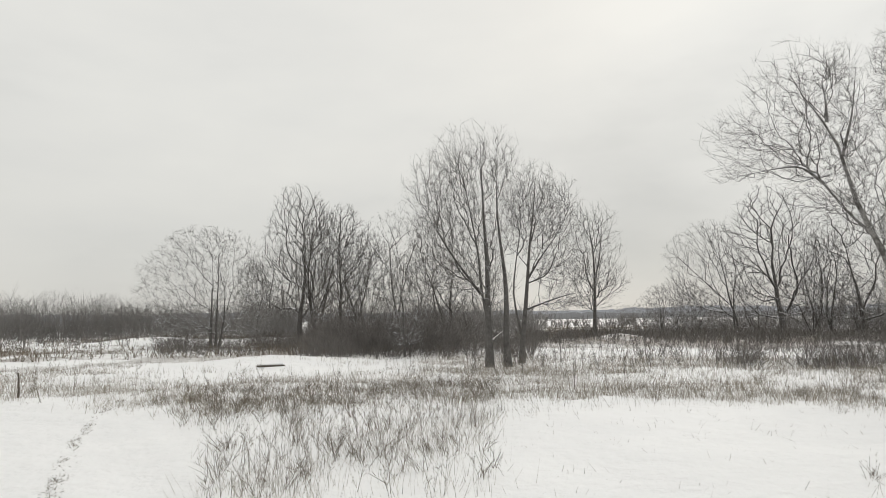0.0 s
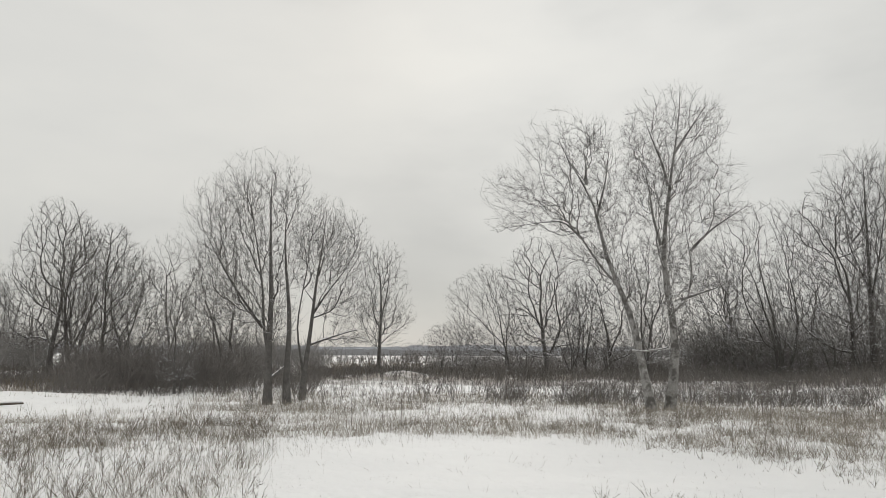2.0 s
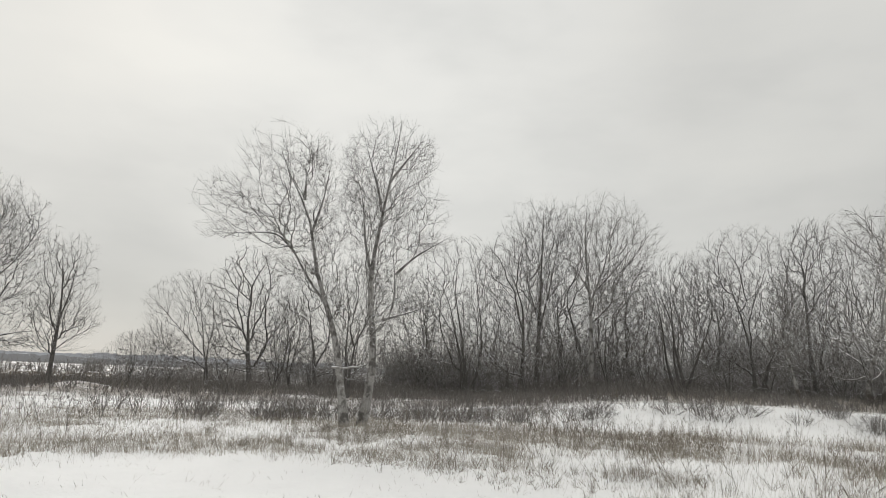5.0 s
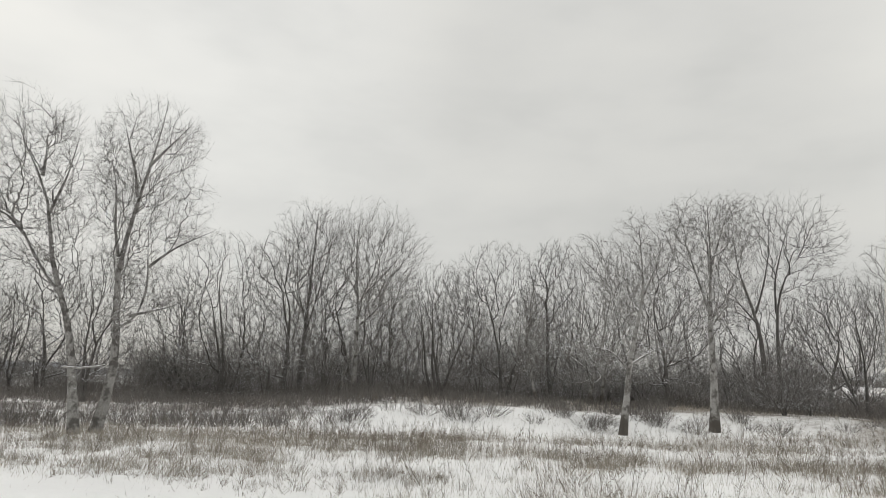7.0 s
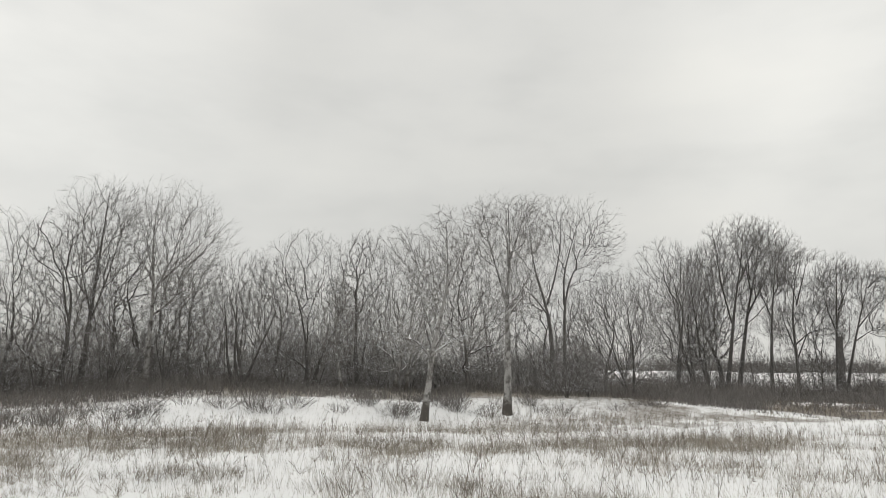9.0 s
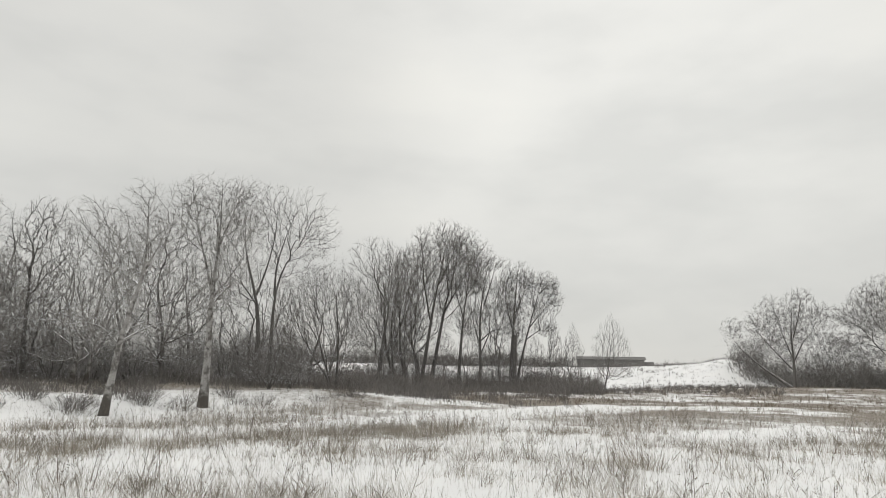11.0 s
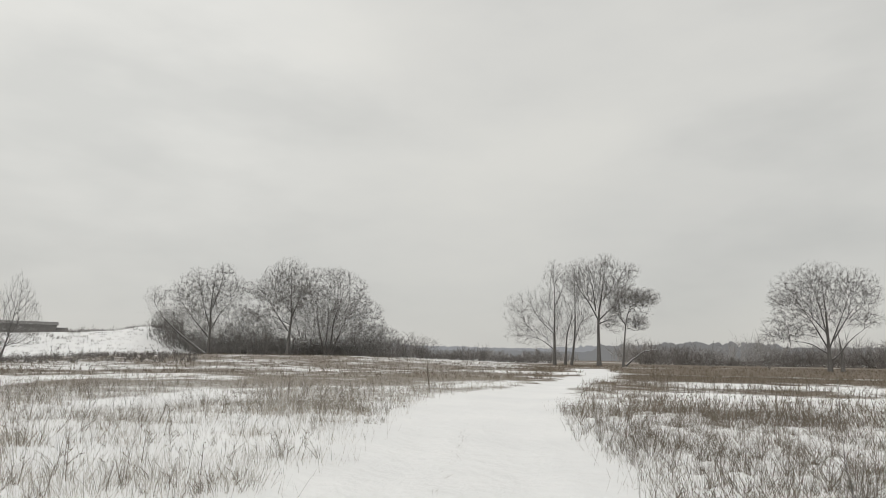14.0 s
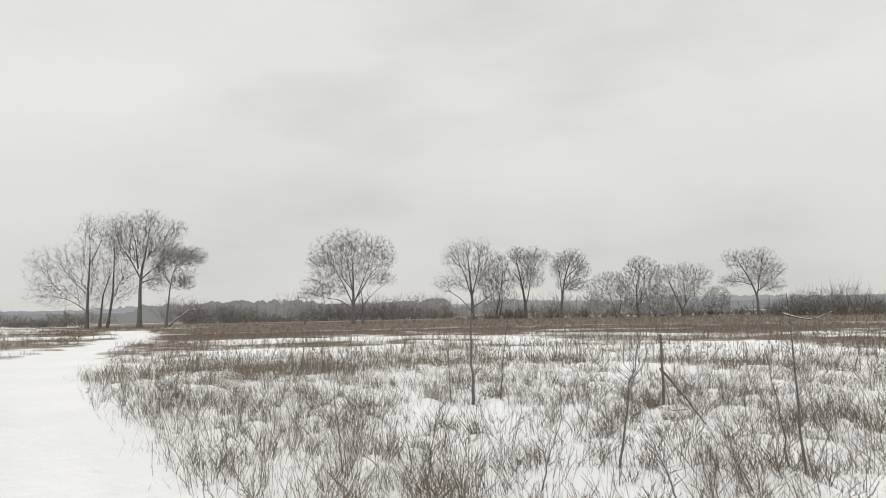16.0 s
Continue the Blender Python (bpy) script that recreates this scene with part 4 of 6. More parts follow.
tree("field_oak", "broad bare tree with a snowy cleft stem", 135.9, 148, 20.8, 9.4, 4.2, "spread", 71, path=((0.01, 0.22), (0.03, 0.4), (0.0, 0.88)), forks=(((0.01, 0.24), (-0.12, 0.42), (-0.25, 0.62), (-0.35, 0.72)), ((0.02, 0.32), (-0.14, 0.4), (-0.36, 0.45)), ((0.03, 0.4), (0.1, 0.6), (0.12, 0.85)), ((0.02, 0.45), (-0.1, 0.6), (-0.15, 0.85))),
     lobes=((0.0, 0.87, 0.16, 0.13), (-0.15, 0.8, 0.13, 0.12), (-0.32, 0.66, 0.14, 0.11), (-0.1, 0.6, 0.2, 0.14), (-0.34, 0.44, 0.16, 0.08), (0.08, 0.65, 0.14, 0.15)),
     fine=1.2, crook=1.4, woods=FARW, per=8, twig=0.021, girth=0.02, bare=0.3)
tree("dense_willow", "dense twiggy bare willow like a dome", 139.0, 152, 21.0, 7.8, 8.6, "oval", 72, ((0, -0.2, 1.0), (0, 0.0, 1.0), (0.02, 0.2, 1.0), (0.05, 0.4, 0.8)), fine=2.2, woods=FARW, per=9, twig=0.023)
tree("field_poplar", "tall bare poplar beside the snowy track", 158.2, 176, 26.3, 11.2, 6.8, "umbrella", 73, path=((0.0, 0.3), (0.01, 0.6), (0.0, 0.92)),
     forks=(((0.1, 0.0), (0.12, 0.3), (0.2, 0.55)), ((0.16, 0.0), (0.2, 0.3), (0.2, 0.5), (0.2, 0.9)), ((0.0, 0.3), (-0.15, 0.45), (-0.3, 0.55)), ((0.0, 0.15), (-0.12, 0.24), (-0.3, 0.3)), ((0.0, 0.55), (0.07, 0.7), (0.12, 0.92))),
     lobes=((0.0, 0.88, 0.11, 0.125), (0.13, 0.87, 0.12, 0.14), (-0.32, 0.54, 0.17, 0.16), (0.0, 0.6, 0.2, 0.17), (0.28, 0.48, 0.17, 0.2), (-0.27, 0.31, 0.2, 0.125), (0.12, 0.33, 0.2, 0.15), (0.22, 0.72, 0.08, 0.15)),
     fine=1.2, crook=1.4, woods=FARW, per=8, twig=0.021, girth=0.016, bare=0.16)
tree("field_poplar", "tall bare poplar with a thick straight stem", 161.8, 170, 27.0, 9.0, 9.8, "umbrella", 74, path=((0.0, 0.33), (0.0, 0.45), (0.04, 0.65), (0.07, 0.92)),
     forks=(((0.0, 0.42), (-0.08, 0.58), (-0.16, 0.68), (-0.2, 0.8), (-0.2, 0.9)), ((-0.02, 0.5), (-0.04, 0.7), (-0.1, 0.92)), ((0.04, 0.6), (0.15, 0.72), (0.28, 0.87)), ((0.0, 0.38), (0.1, 0.42), (0.17, 0.4)), ((0.01, 0.42), (0.12, 0.52), (0.24, 0.66))),
     lobes=((0.08, 0.925, 0.115, 0.1), (-0.12, 0.9, 0.15, 0.1), (0.28, 0.87, 0.1, 0.08), (0.02, 0.7, 0.22, 0.14), (-0.2, 0.775, 0.11, 0.11), (0.15, 0.4, 0.13, 0.1), (0.2, 0.7, 0.13, 0.1)),
     fine=1.2, crook=1.4, woods=FARW, per=8, twig=0.021, girth=0.02, bare=0.34)
tree("field_poplar", "bare poplar with a crown swept to one side", 163.7, 157, 18.0, 3.4, 7.0, "umbrella", 75, path=((0.02, 0.25), (0.045, 0.55), (0.1, 0.77), (0.2, 0.9)), forks=(((0.045, 0.52), (-0.05, 0.65), (-0.1, 0.8)), ((0.05, 0.55), (0.13, 0.58), (0.2, 0.55)), ((0.1, 0.75), (0.2, 0.8), (0.35, 0.85))),
     lobes=((0.29, 0.86, 0.16, 0.11), (0.06, 0.87, 0.19, 0.11), (0.19, 0.55, 0.13, 0.1), (-0.1, 0.72, 0.1, 0.1)), fine=1.3, crook=1.4, woods=FARW, per=8, twig=0.021, girth=0.018, bare=0.4)
tree("lone_oak", "broad lone bare oak with a round crown", 178.5, 140, 19.4, 9.6, 9.6, "spread", 76, path=((0.0, 0.2), (0.0, 0.5), (-0.02, 0.88)), forks=(((0.0, 0.1), (0.06, 0.13), (0.18, 0.3), (0.38, 0.46)), ((0.0, 0.16), (-0.14, 0.26), (-0.4, 0.3)), ((0.0, 0.2), (-0.1, 0.42), (-0.28, 0.74)), ((0.0, 0.2), (0.12, 0.5), (0.24, 0.82)), ((0.0, 0.3), (-0.05, 0.6), (-0.12, 0.88)), ((0.0, 0.35), (-0.15, 0.55), (-0.36, 0.7)), ((0.05, 0.3), (0.2, 0.56), (0.36, 0.72)), ((0.1, 0.0), (0.1, 0.2), (0.08, 0.4))),
     lobes=((-0.04, 0.89, 0.2, 0.125), (-0.23, 0.77, 0.2, 0.16), (0.22, 0.81, 0.18, 0.13), (-0.36, 0.68, 0.13, 0.1), (0.35, 0.71, 0.12, 0.11), (-0.04, 0.6, 0.33, 0.2), (0.33, 0.48, 0.13, 0.09), (-0.3, 0.4, 0.22, 0.13), (-0.42, 0.32, 0.16, 0.06)),
     fine=2.2, crook=1.4, woods=FARW, per=8, twig=0.021, girth=0.022, bare=0.2)
FORKED, VEE, TWIN = ((0, -0.42, 0.85), (0, -0.08, 1.0), (0, 0.28, 0.95)), ((0, -0.16, 0.95), (0.01, 0.3, 1.0)), ((0, 0.02, 1.0), (0.03, 0.16, 0.85))
for i, (az, d, h, l, r, form, stems, low) in enumerate((
        (190.6, 186, 19.8, 4.4, 4.8, "oval", TWIN, 0.14), (200.5, 165, 11.8, 5.6, 3.4, "spread", VEE, 0.2), (202.3, 160, 15.0, 3.6, 5.4, "oval", ONE, 0.18),
        (208.3, 186, 8.0, 3.0, 3.0, "oval", VEE, 0.1), (203.6, 172, 8.5, 4.0, 5.0, "oval", FORKED, 0.06))):
    tree("meadow_tree", "spreading bare tree at the meadow's far edge", az, d, h, l * 1.05, r * 1.05, form, 81 + i, stems, woods=FARW, girth=0.02, bare=low, crook=1.5, **FAR)
for i, (az, d, h, path, forks, lobes) in enumerate((
        (188.6, 180, 22.2, ((0, 0.25), (-0.02, 0.5), (-0.06, 0.92)), (((0, 0.1), (-0.16, 0.28), (-0.38, 0.4)), ((0, 0.25), (-0.1, 0.6), (-0.27, 0.9)), ((0, 0.15), (0.15, 0.24), (0.27, 0.32), (0.33, 0.55)), ((0, 0.3), (0.08, 0.6), (0.13, 0.9))),
         ((-0.09, 0.84, 0.14, 0.14), (-0.26, 0.8, 0.12, 0.14), (0.12, 0.83, 0.14, 0.14), (-0.3, 0.44, 0.17, 0.1), (0.04, 0.52, 0.24, 0.17), (0.29, 0.5, 0.14, 0.2))),
        (193.1, 192, 21.2, ((0, 0.2), (-0.05, 0.5), (-0.12, 0.88)), (((0, 0.15), (0.06, 0.4), (0.08, 0.6), (0.15, 0.88)), ((-0.05, 0.5), (-0.16, 0.65), (-0.2, 0.75))),
         ((-0.11, 0.85, 0.13, 0.12), (0.13, 0.83, 0.19, 0.12), (0.04, 0.56, 0.2, 0.15))),
        (196.0, 178, 18.8, ((0.03, 0.3), (0.07, 0.55), (0.2, 0.92)), (((0.03, 0.3), (0.01, 0.55), (-0.03, 0.85)), ((0.05, 0.4), (0.16, 0.5), (0.3, 0.52)), ((0.07, 0.55), (0.2, 0.66), (0.33, 0.8))),
         ((0.18, 0.84, 0.17, 0.12), (-0.03, 0.74, 0.11, 0.16), (0.31, 0.68, 0.12, 0.12), (0.18, 0.46, 0.2, 0.1))),
        (205.7, 178, 13.4, ((0, 0.12), (-0.12, 0.4), (-0.28, 0.85)), (((0, 0.12), (0.15, 0.4), (0.3, 0.8)), ((0.06, 0.25), (0.05, 0.55), (0.05, 0.9))),
         ((-0.28, 0.82, 0.22, 0.16), (0.05, 0.85, 0.18, 0.15), (0.33, 0.74, 0.2, 0.2), (0.05, 0.5, 0.3, 0.2))),
        (211.2, 160, 14.8, ((0, 0.3), (-0.12, 0.6), (-0.3, 0.93)), (((0, 0.3), (0.05, 0.6), (0.1, 0.9)), ((0, 0.35), (0.18, 0.5), (0.32, 0.6)), ((-0.06, 0.45), (-0.2, 0.5), (-0.36, 0.52))),
         ((-0.28, 0.85, 0.17, 0.13), (0.05, 0.86, 0.2, 0.13), (0.25, 0.68, 0.15, 0.12), (-0.35, 0.52, 0.17, 0.1), (0.2, 0.44, 0.18, 0.1), (0.0, 0.62, 0.22, 0.15))))):
    tree("meadow_tree", "crooked spreading bare tree at the meadow's far edge", az, d, h, 5, 5, "spread", 180 + i, path=path, forks=forks, lobes=lobes, woods=FARW, girth=0.026, bare=0.25, crook=1.6, **FAR)

# a second row, deeper in the wood
def back_row():
    row = [tree("wood_tree", "bare tree deep in the wood", az, d, h, w, w, form, seed, stems, fine=0.4, per=2, woods=wood, twig=0.015)
           for az, d, h, w, form, seed, stems, wood in (
               (40.6, 66, 10.5, 3.8, "spread", 90, ONE, GREY), (46.6, 64, 11.5, 3.6, "oval", 91, ((0, -0.1, 1.0), (0, 0.12, 0.9)), DARK), (52.4, 62, 12.5, 4.2, "spread", 92, ONE, GREY))]
    rng = np.random.default_rng(5)
    for i, az in enumerate(np.concatenate([np.arange(50.0, 93.0, 2.3), np.arange(-14, 4, 3.4), np.arange(29, 38, 3)])):
        d = rng.uniform(56, 74)
        x, y = at(az, d)
        k = rng.uniform(0.85, 1.12)
        copy_thing(row[i % 3], pose(x, y, height_at(x, y), 0, 0, rng.uniform(0, 360)) @ Matrix.Diagonal((k, k, k * rng.uniform(0.85, 1.05), 1)))


back_row()


# bushes between the stems of the wood
def understory():
    kinds = [tree("wood_bush", "dense dark bush between the stems of the wood", az, d, h, w, w, "fan", seed, ((0, -0.4, 0.9), (0, -0.1, 1.0), (0, 0.15, 1.0), (0, 0.4, 0.9)), woods=DARK, twig=0.013, fine=0.35, per=3, girth=0.012,
                  category="bush", group="bushes in the wood", bare=0.04) for az, d, h, w, seed in ((46.0, 52, 4.6, 2.2, 440), (59.0, 50, 5.4, 2.3, 441), (70.5, 51, 6.2, 2.0, 442))]
    rng = np.random.default_rng(9)
    for i, az in enumerate((39.0, 42.2, 47.6, 49.4, 52.2, 56.0, 57.8, 62.6, 65.0, 67.8, 72.6, 75.4, 78.2, 81.0, 84.6, -6.0, -1.6, 31.5, 33.4, 37.2, 17.8, 20.6, 24.8, 28.6, 38.2, 40.6, 44.0, 45.6)):
        x, y = at(az, rng.uniform(45, 56) if az > 38 else rng.uniform(52, 62))
        k = rng.uniform(0.7, 1.1)
        copy_thing(kinds[i % 3], pose(x, y, height_at(x, y), 0, 0, rng.uniform(0, 360)) @ Matrix.Diagonal((k, k, k * rng.uniform(0.7, 1.1), 1)))


understory()


# small trees along the dam's top
def dam_row():
    first = tree("dam_tree", "small leafless tree on top of the dam", 86.0, 214, 9.0, 4.5, 4.5, "oval", 330, ((0, -0.2, 1.0), (0, 0.2, 0.9)), fine=0.35, per=3, woods=FARW, twig=0.036, bare=0.06)
    rng = np.random.default_rng(6)
    for az in (88.6, 90.4, 92.8, 95.0, 97.4, 100.2, 103.0, 105.2, 110.4, 112.4, 113.6):
        x, y = at(az, rng.uniform(205, 225))
        k = rng.uniform(0.55, 1.0) * (1 if az < 108 else 0.75)
        copy_thing(first, pose(x, y, height_at(x, y), 0, 0, rng.uniform(0, 360)) @ Matrix.Diagonal((k * 1.2, k * 1.2, k, 1)))


dam_row()


# ---- undergrowth and grasses ----
def spots(rng, n, az, d, power=1.0, gamma=1.0, floor=0.0, open_snow=0.0):
    """Places in a sector, thick where the cover is thick."""
    got = []
    have = 0
    for _ in range(60):
        a = rng.uniform(*az, 4 * n)
        r = (d[0] ** (power + 1) + rng.random(4 * n) * (d[1] ** (power + 1) - d[0] ** (power + 1))) ** (1 / (power + 1))
        x, y = r * np.sin(np.radians(a)), r * np.cos(np.radians(a))
        ok = rng.random(4 * n) < (np.maximum(cover(x, y), floor) * np.maximum(np.maximum(island(x, y), open_snow), smooth(-0.3, 0.3, line_far(x, y, ROAD)) * smooth(-0.5, 0.5, line_far(x, y, SIDE)))) ** gamma
        got.append(np.stack([x, y], -1)[ok])
        have += ok.sum()
        if have >= n:
            break
    p = np.concatenate(got)[:n]
    return np.column_stack([p, height(p[:, 0], p[:, 1]) - 0.02])


def stand(rng, n, lean):
    return unit(np.column_stack([rng.normal(0, lean, (n, 2)), np.ones(n)]))


def grass(name, label, mat, seed, n, per, az, d, tall, wide, lean=0.36, bend=0.35, spread=0.1, power=0.5, gamma=1.2, k=3, floor=0.0, open_snow=0.0):
    rng = np.random.default_rng(seed)
    p = np.repeat(spots(rng, n, az, d, power, gamma, floor, open_snow), per, 0)
    m = len(p)
    p[:, :2] += rng.normal(0, spread, (m, 2))
    size = np.repeat(rng.uniform(0.6, 1.15, m // per), per)
    v, f = ribbons(p, stand(rng, m, lean), rng.uniform(*tall, m) * size, rng.uniform(*wide, m), rng.uniform(0, bend, m), rng, k)
    return tagged(piece(name, mesh_of(name, v, f, False), mat), label, "dry grass", kind="stuff")


def forbs(name, label, mat, seed, n, az, d, tall, wide, twigs=8, gamma=1.3, power=0.5, floor=0.0, droop=0.2):
    """Dead herbs: an upright stem with short ascending twigs and seed heads."""
    rng = np.random.default_rng(seed)
    p = spots(rng, n, az, d, power, gamma, floor)
    n = len(p)
    h = rng.uniform(*tall, n)
    w = rng.uniform(*wide, n)
    way = stand(rng, n, 0.24)
    stem = ribbons(p, way, h, w * 1.3, rng.uniform(0, 0.12, n), rng)
    who = np.repeat(np.arange(n), twigs)
    u = rng.uniform(0.3, 0.97, len(who))
    st = p[who] + way[who] * (h[who] * u)[:, None]
    side = unit(way[who] * 1.1 + unit(np.column_stack([rng.normal(size=(len(who), 2)), np.zeros(len(who))])) * rng.uniform(0.5, 1.4, len(who))[:, None])
    ln = h[who] * rng.uniform(0.14, 0.34, len(who)) * (1.25 - 0.7 * u)
    tw = ribbons(st, side, ln, w[who], rng.uniform(0, droop, len(who)), rng, 2)
    # seed heads and withered leaves along the twigs
    who2 = np.arange(len(who))
    st2 = st[who2] + side[who2] * (ln[who2] * rng.uniform(0.5, 1.0, len(who2)))[:, None]
    hd = ribbons(st2, unit(side[who2] + rng.normal(0, 0.7, (len(who2), 3))), ln[who2] * rng.uniform(0.15, 0.35, len(who2)), w[who[who2]] * 1.6, np.zeros(len(who2)), rng, 2)
    return tagged(piece(name, mesh_of(name, *joined(stem, tw, hd), False), mat), label, "dead herbs", kind="stuff")


def clumps(name, label, mat, seed, n, az, d, tall, wide, stems=9, twigs=6, lean=0.36, gamma=1.5, power=0.5, floor=0.0, bend=0.45):
    """Dead herbs in clumps: stems that fan out from one foot and curve over, with short side twigs towards their ends."""
    rng = np.random.default_rng(seed)
    p = spots(rng, n, az, d, power, gamma, floor)
    n = len(p)
    h = rng.uniform(*tall, n) * rng.uniform(0.6, 1.1, n)
    tilt = rng.normal(0, 0.16, (n, 2))
    who = np.repeat(np.arange(n), stems)
    m = len(who)
    foot = p[who] + np.column_stack([rng.normal(0, 0.13, (m, 2)) * h[who, None], np.zeros(m)])
    way = unit(np.column_stack([tilt[who] + rng.normal(0, lean, (m, 2)), np.ones(m)]))
    ln = h[who] * rng.uniform(0.45, 1.15, m)
    over = unit(np.column_stack([way[:, :2] + rng.normal(0, 0.25, (m, 2)), np.full(m, -0.15)])) * rng.uniform(0, bend, (m, 1))

    def along(i, u):
        return foot[i] + way[i] * (ln[i] * u)[:, None] + over[i] * (ln[i] * u * u)[:, None]
    u = np.linspace(0, 1, 4)
    line = np.stack([along(np.arange(m), np.full(m, k)) for k in u], 1)
    w = rng.uniform(*wide, m)
    stem = strips(line, w[:, None] * np.array([0.65, 0.55, 0.45, 0.3]), rng)
    i = np.repeat(np.arange(m), twigs)
    u = rng.uniform(0.3, 1.0, len(i))
    st, nx = along(i, u), along(i, u + 0.05)
    side = unit(unit(nx - st) + rng.normal(0, 0.5, (len(i), 3)) + np.array([0, 0, 0.15]))
    tw = ribbons(st, side, ln[i] * rng.uniform(0.08, 0.26, len(i)) * (1.25 - 0.6 * u), w[i] * 0.9, rng.uniform(0, 0.3, len(i)), rng, 2)
    return tagged(piece(name, mesh_of(name, *joined(stem, tw), False), mat), label, "dead herbs", kind="stuff")


def thicket(name, label, mat, seed, n, az, d, tall, wide, twigs=5, lean=0.3, power=1.0, clump=0.6):
    """Brushwood: thin rods in clumps, each with ascending side rods."""
    rng = np.random.default_rng(seed)
    rods = 6
    m = n // rods
    a = rng.uniform(*az, m)
    r = (d[0] ** (power + 1) + rng.random(m) * (d[1] ** (power + 1) - d[0] ** (power + 1))) ** (1 / (power + 1))
    x, y = r * np.sin(np.radians(a)), r * np.cos(np.radians(a))
    size = 0.3 + 1.1 * smooth(0.15, 0.85, fractal(x / (4 + d[0] / 20), y / (4 + d[0] / 20), seed, 2))
    p = np.repeat(np.column_stack([x, y, height(x, y) - 0.03]), rods, 0)
    p[:, :2] += rng.normal(0, clump * 0.4, (len(p), 2))
    h = np.repeat(size, rods) * rng.uniform(*tall, len(p))
    w = rng.uniform(*wide, len(p))
    way = stand(rng, len(p), lean)
    stem = ribbons(p, way, h * 0.82, w * 1.4, rng.uniform(0, 0.2, len(p)), rng)
    who = np.repeat(np.arange(len(p)), twigs)
    u = rng.uniform(0.1, 0.8, len(who)) ** 0.8
    st = p[who] + way[who] * (h[who] * u)[:, None]
    side = unit(way[who] + rng.normal(0, 0.6, (len(who), 3)))
    tw = ribbons(st, side, h[who] * rng.uniform(0.15, 0.45, len(who)), w[who] * 0.9, rng.uniform(0, 0.15, len(who)), rng, 2)
    return tagged(piece(name, mesh_of(name, *joined(stem, tw), False), mat), label, "thicket", kind="stuff")


# woods and brush beyond the meadow
thicket("far_thicket", "dense leafless thicket behind the meadow", HAZY_HEDGE, 101, 4200, (-42, -13), (84, 112), (2.8, 4.2), (0.026, 0.05), 10, 0.3, clump=1.6)
thicket("undergrowth", "dense dark undergrowth behind the trees", THICKET, 102, 1500, (-17, 8), (56, 76), (2.8, 5.2), (0.035, 0.06), 10, 0.45)
thicket("undergrowth", "low dark undergrowth behind the trees", THICKET, 103, 1700, (17, 42), (62, 84), (0.9, 2.8), (0.03, 0.06), 9, 0.5, clump=1.6)
thicket("undergrowth", "dense dark undergrowth in the wood", THICKET, 104, 4600, (38, 91), (51, 70), (2.4, 5.2), (0.042, 0.07), 7, 0.45)
thicket("undergrowth", "low dark undergrowth beneath the grove", BRUSH, 105, 6000, (91, 115.5), (90, 128), (1.6, 3.4), (0.05, 0.09), 5, 0.4)
thicket("undergrowth", "thin grey undergrowth behind the grove", THICKET, 130, 1500, (93, 112), (116, 134), (2.5, 5.5), (0.03, 0.05), 9, 0.45, clump=1.6)
thicket("undergrowth", "dark brown bushes behind a poplar", BRUSH, 120, 1300, (-10.5, 3), (31, 43), (1.1, 2.6), (0.014, 0.026), 8, 0.5, clump=1.0)
thicket("brushwood", "low red-brown brushwood along the bank", BRUSH, 106, 5200, (7, 44), (42, 62), (0.6, 1.2), (0.02, 0.035), 4, 0.4)
thicket("brushwood", "dark brown brushwood under the trees", BRUSH, 128, 3300, (-12, 7.5), (28.5, 48), (0.5, 1.2), (0.014, 0.026), 4, 0.45)
thicket("brushwood", "low red-brown brushwood beyond the meadow", BRUSH, 129, 1500, (-23, -12), (36, 52), (0.4, 1.0), (0.014, 0.026), 4, 0.4)
thicket("brushwood", "low red-brown brushwood along the bank", BRUSH, 107, 6600, (42, 80), (36, 56), (0.6, 1.2), (0.022, 0.04), 3, 0.4)
thicket("brushwood", "low dark brush before the bank", BRUSH, 124, 640, (16, 50), (26, 38), (0.45, 0.95), (0.014, 0.024), 4, 0.4)
thicket("brushwood", "low red-brown brushwood along the bank", BRUSH, 127, 3400, (79, 103), (46, 62), (0.6, 1.2), (0.024, 0.04), 4, 0.4)
thicket("brushwood", "low brown brush in the dip", BRUSH, 126, 1800, (97, 113), (44, 86), (0.35, 0.85), (0.02, 0.045), 5, 0.4)
thicket("brushwood", "low brown weeds before the dam", BRUSH, 125, 1500, (112, 129), (96, 140), (0.4, 1.2), (0.04, 0.08), 5, 0.4)
thicket("brushwood", "low brown brush at the meadow's far end", BRUSH, 108, 1800, (-42, -10), (50, 82), (0.4, 1.0), (0.02, 0.04), 5, 0.4)
thicket("hedge_thicket", "grey thicket round two field trees", HAZY_HEDGE, 109, 2400, (126.6, 143.5), (154, 176), (3.0, 6.8), (0.04, 0.065), 11, 0.45, clump=2.0)
thicket("hedge_thicket", "low grey scrub beside the field trees", BRUSH, 121, 700, (125.5, 145), (156, 180), (1.5, 4.0), (0.05, 0.09), 9, 0.4, clump=1.5)
thicket("hedge_thicket", "low grey thicket at the meadow's edge", BRUSH, 110, 2200, (187, 232), (190, 222), (1.2, 3.4), (0.1, 0.16), 7, 0.7)
thicket("hedge_thicket", "dark tangled thicket with a fallen tree", BRUSH, 111, 1900, (212, 232), (150, 168), (2.2, 5.6), (0.04, 0.065), 9, 0.5, clump=2.2)
thicket("hedge_thicket", "low grey hedge far across the meadow", BRUSH, 122, 1000, (143, 158), (235, 275), (3.0, 7.5), (0.11, 0.18), 11, 0.7, clump=2.5)
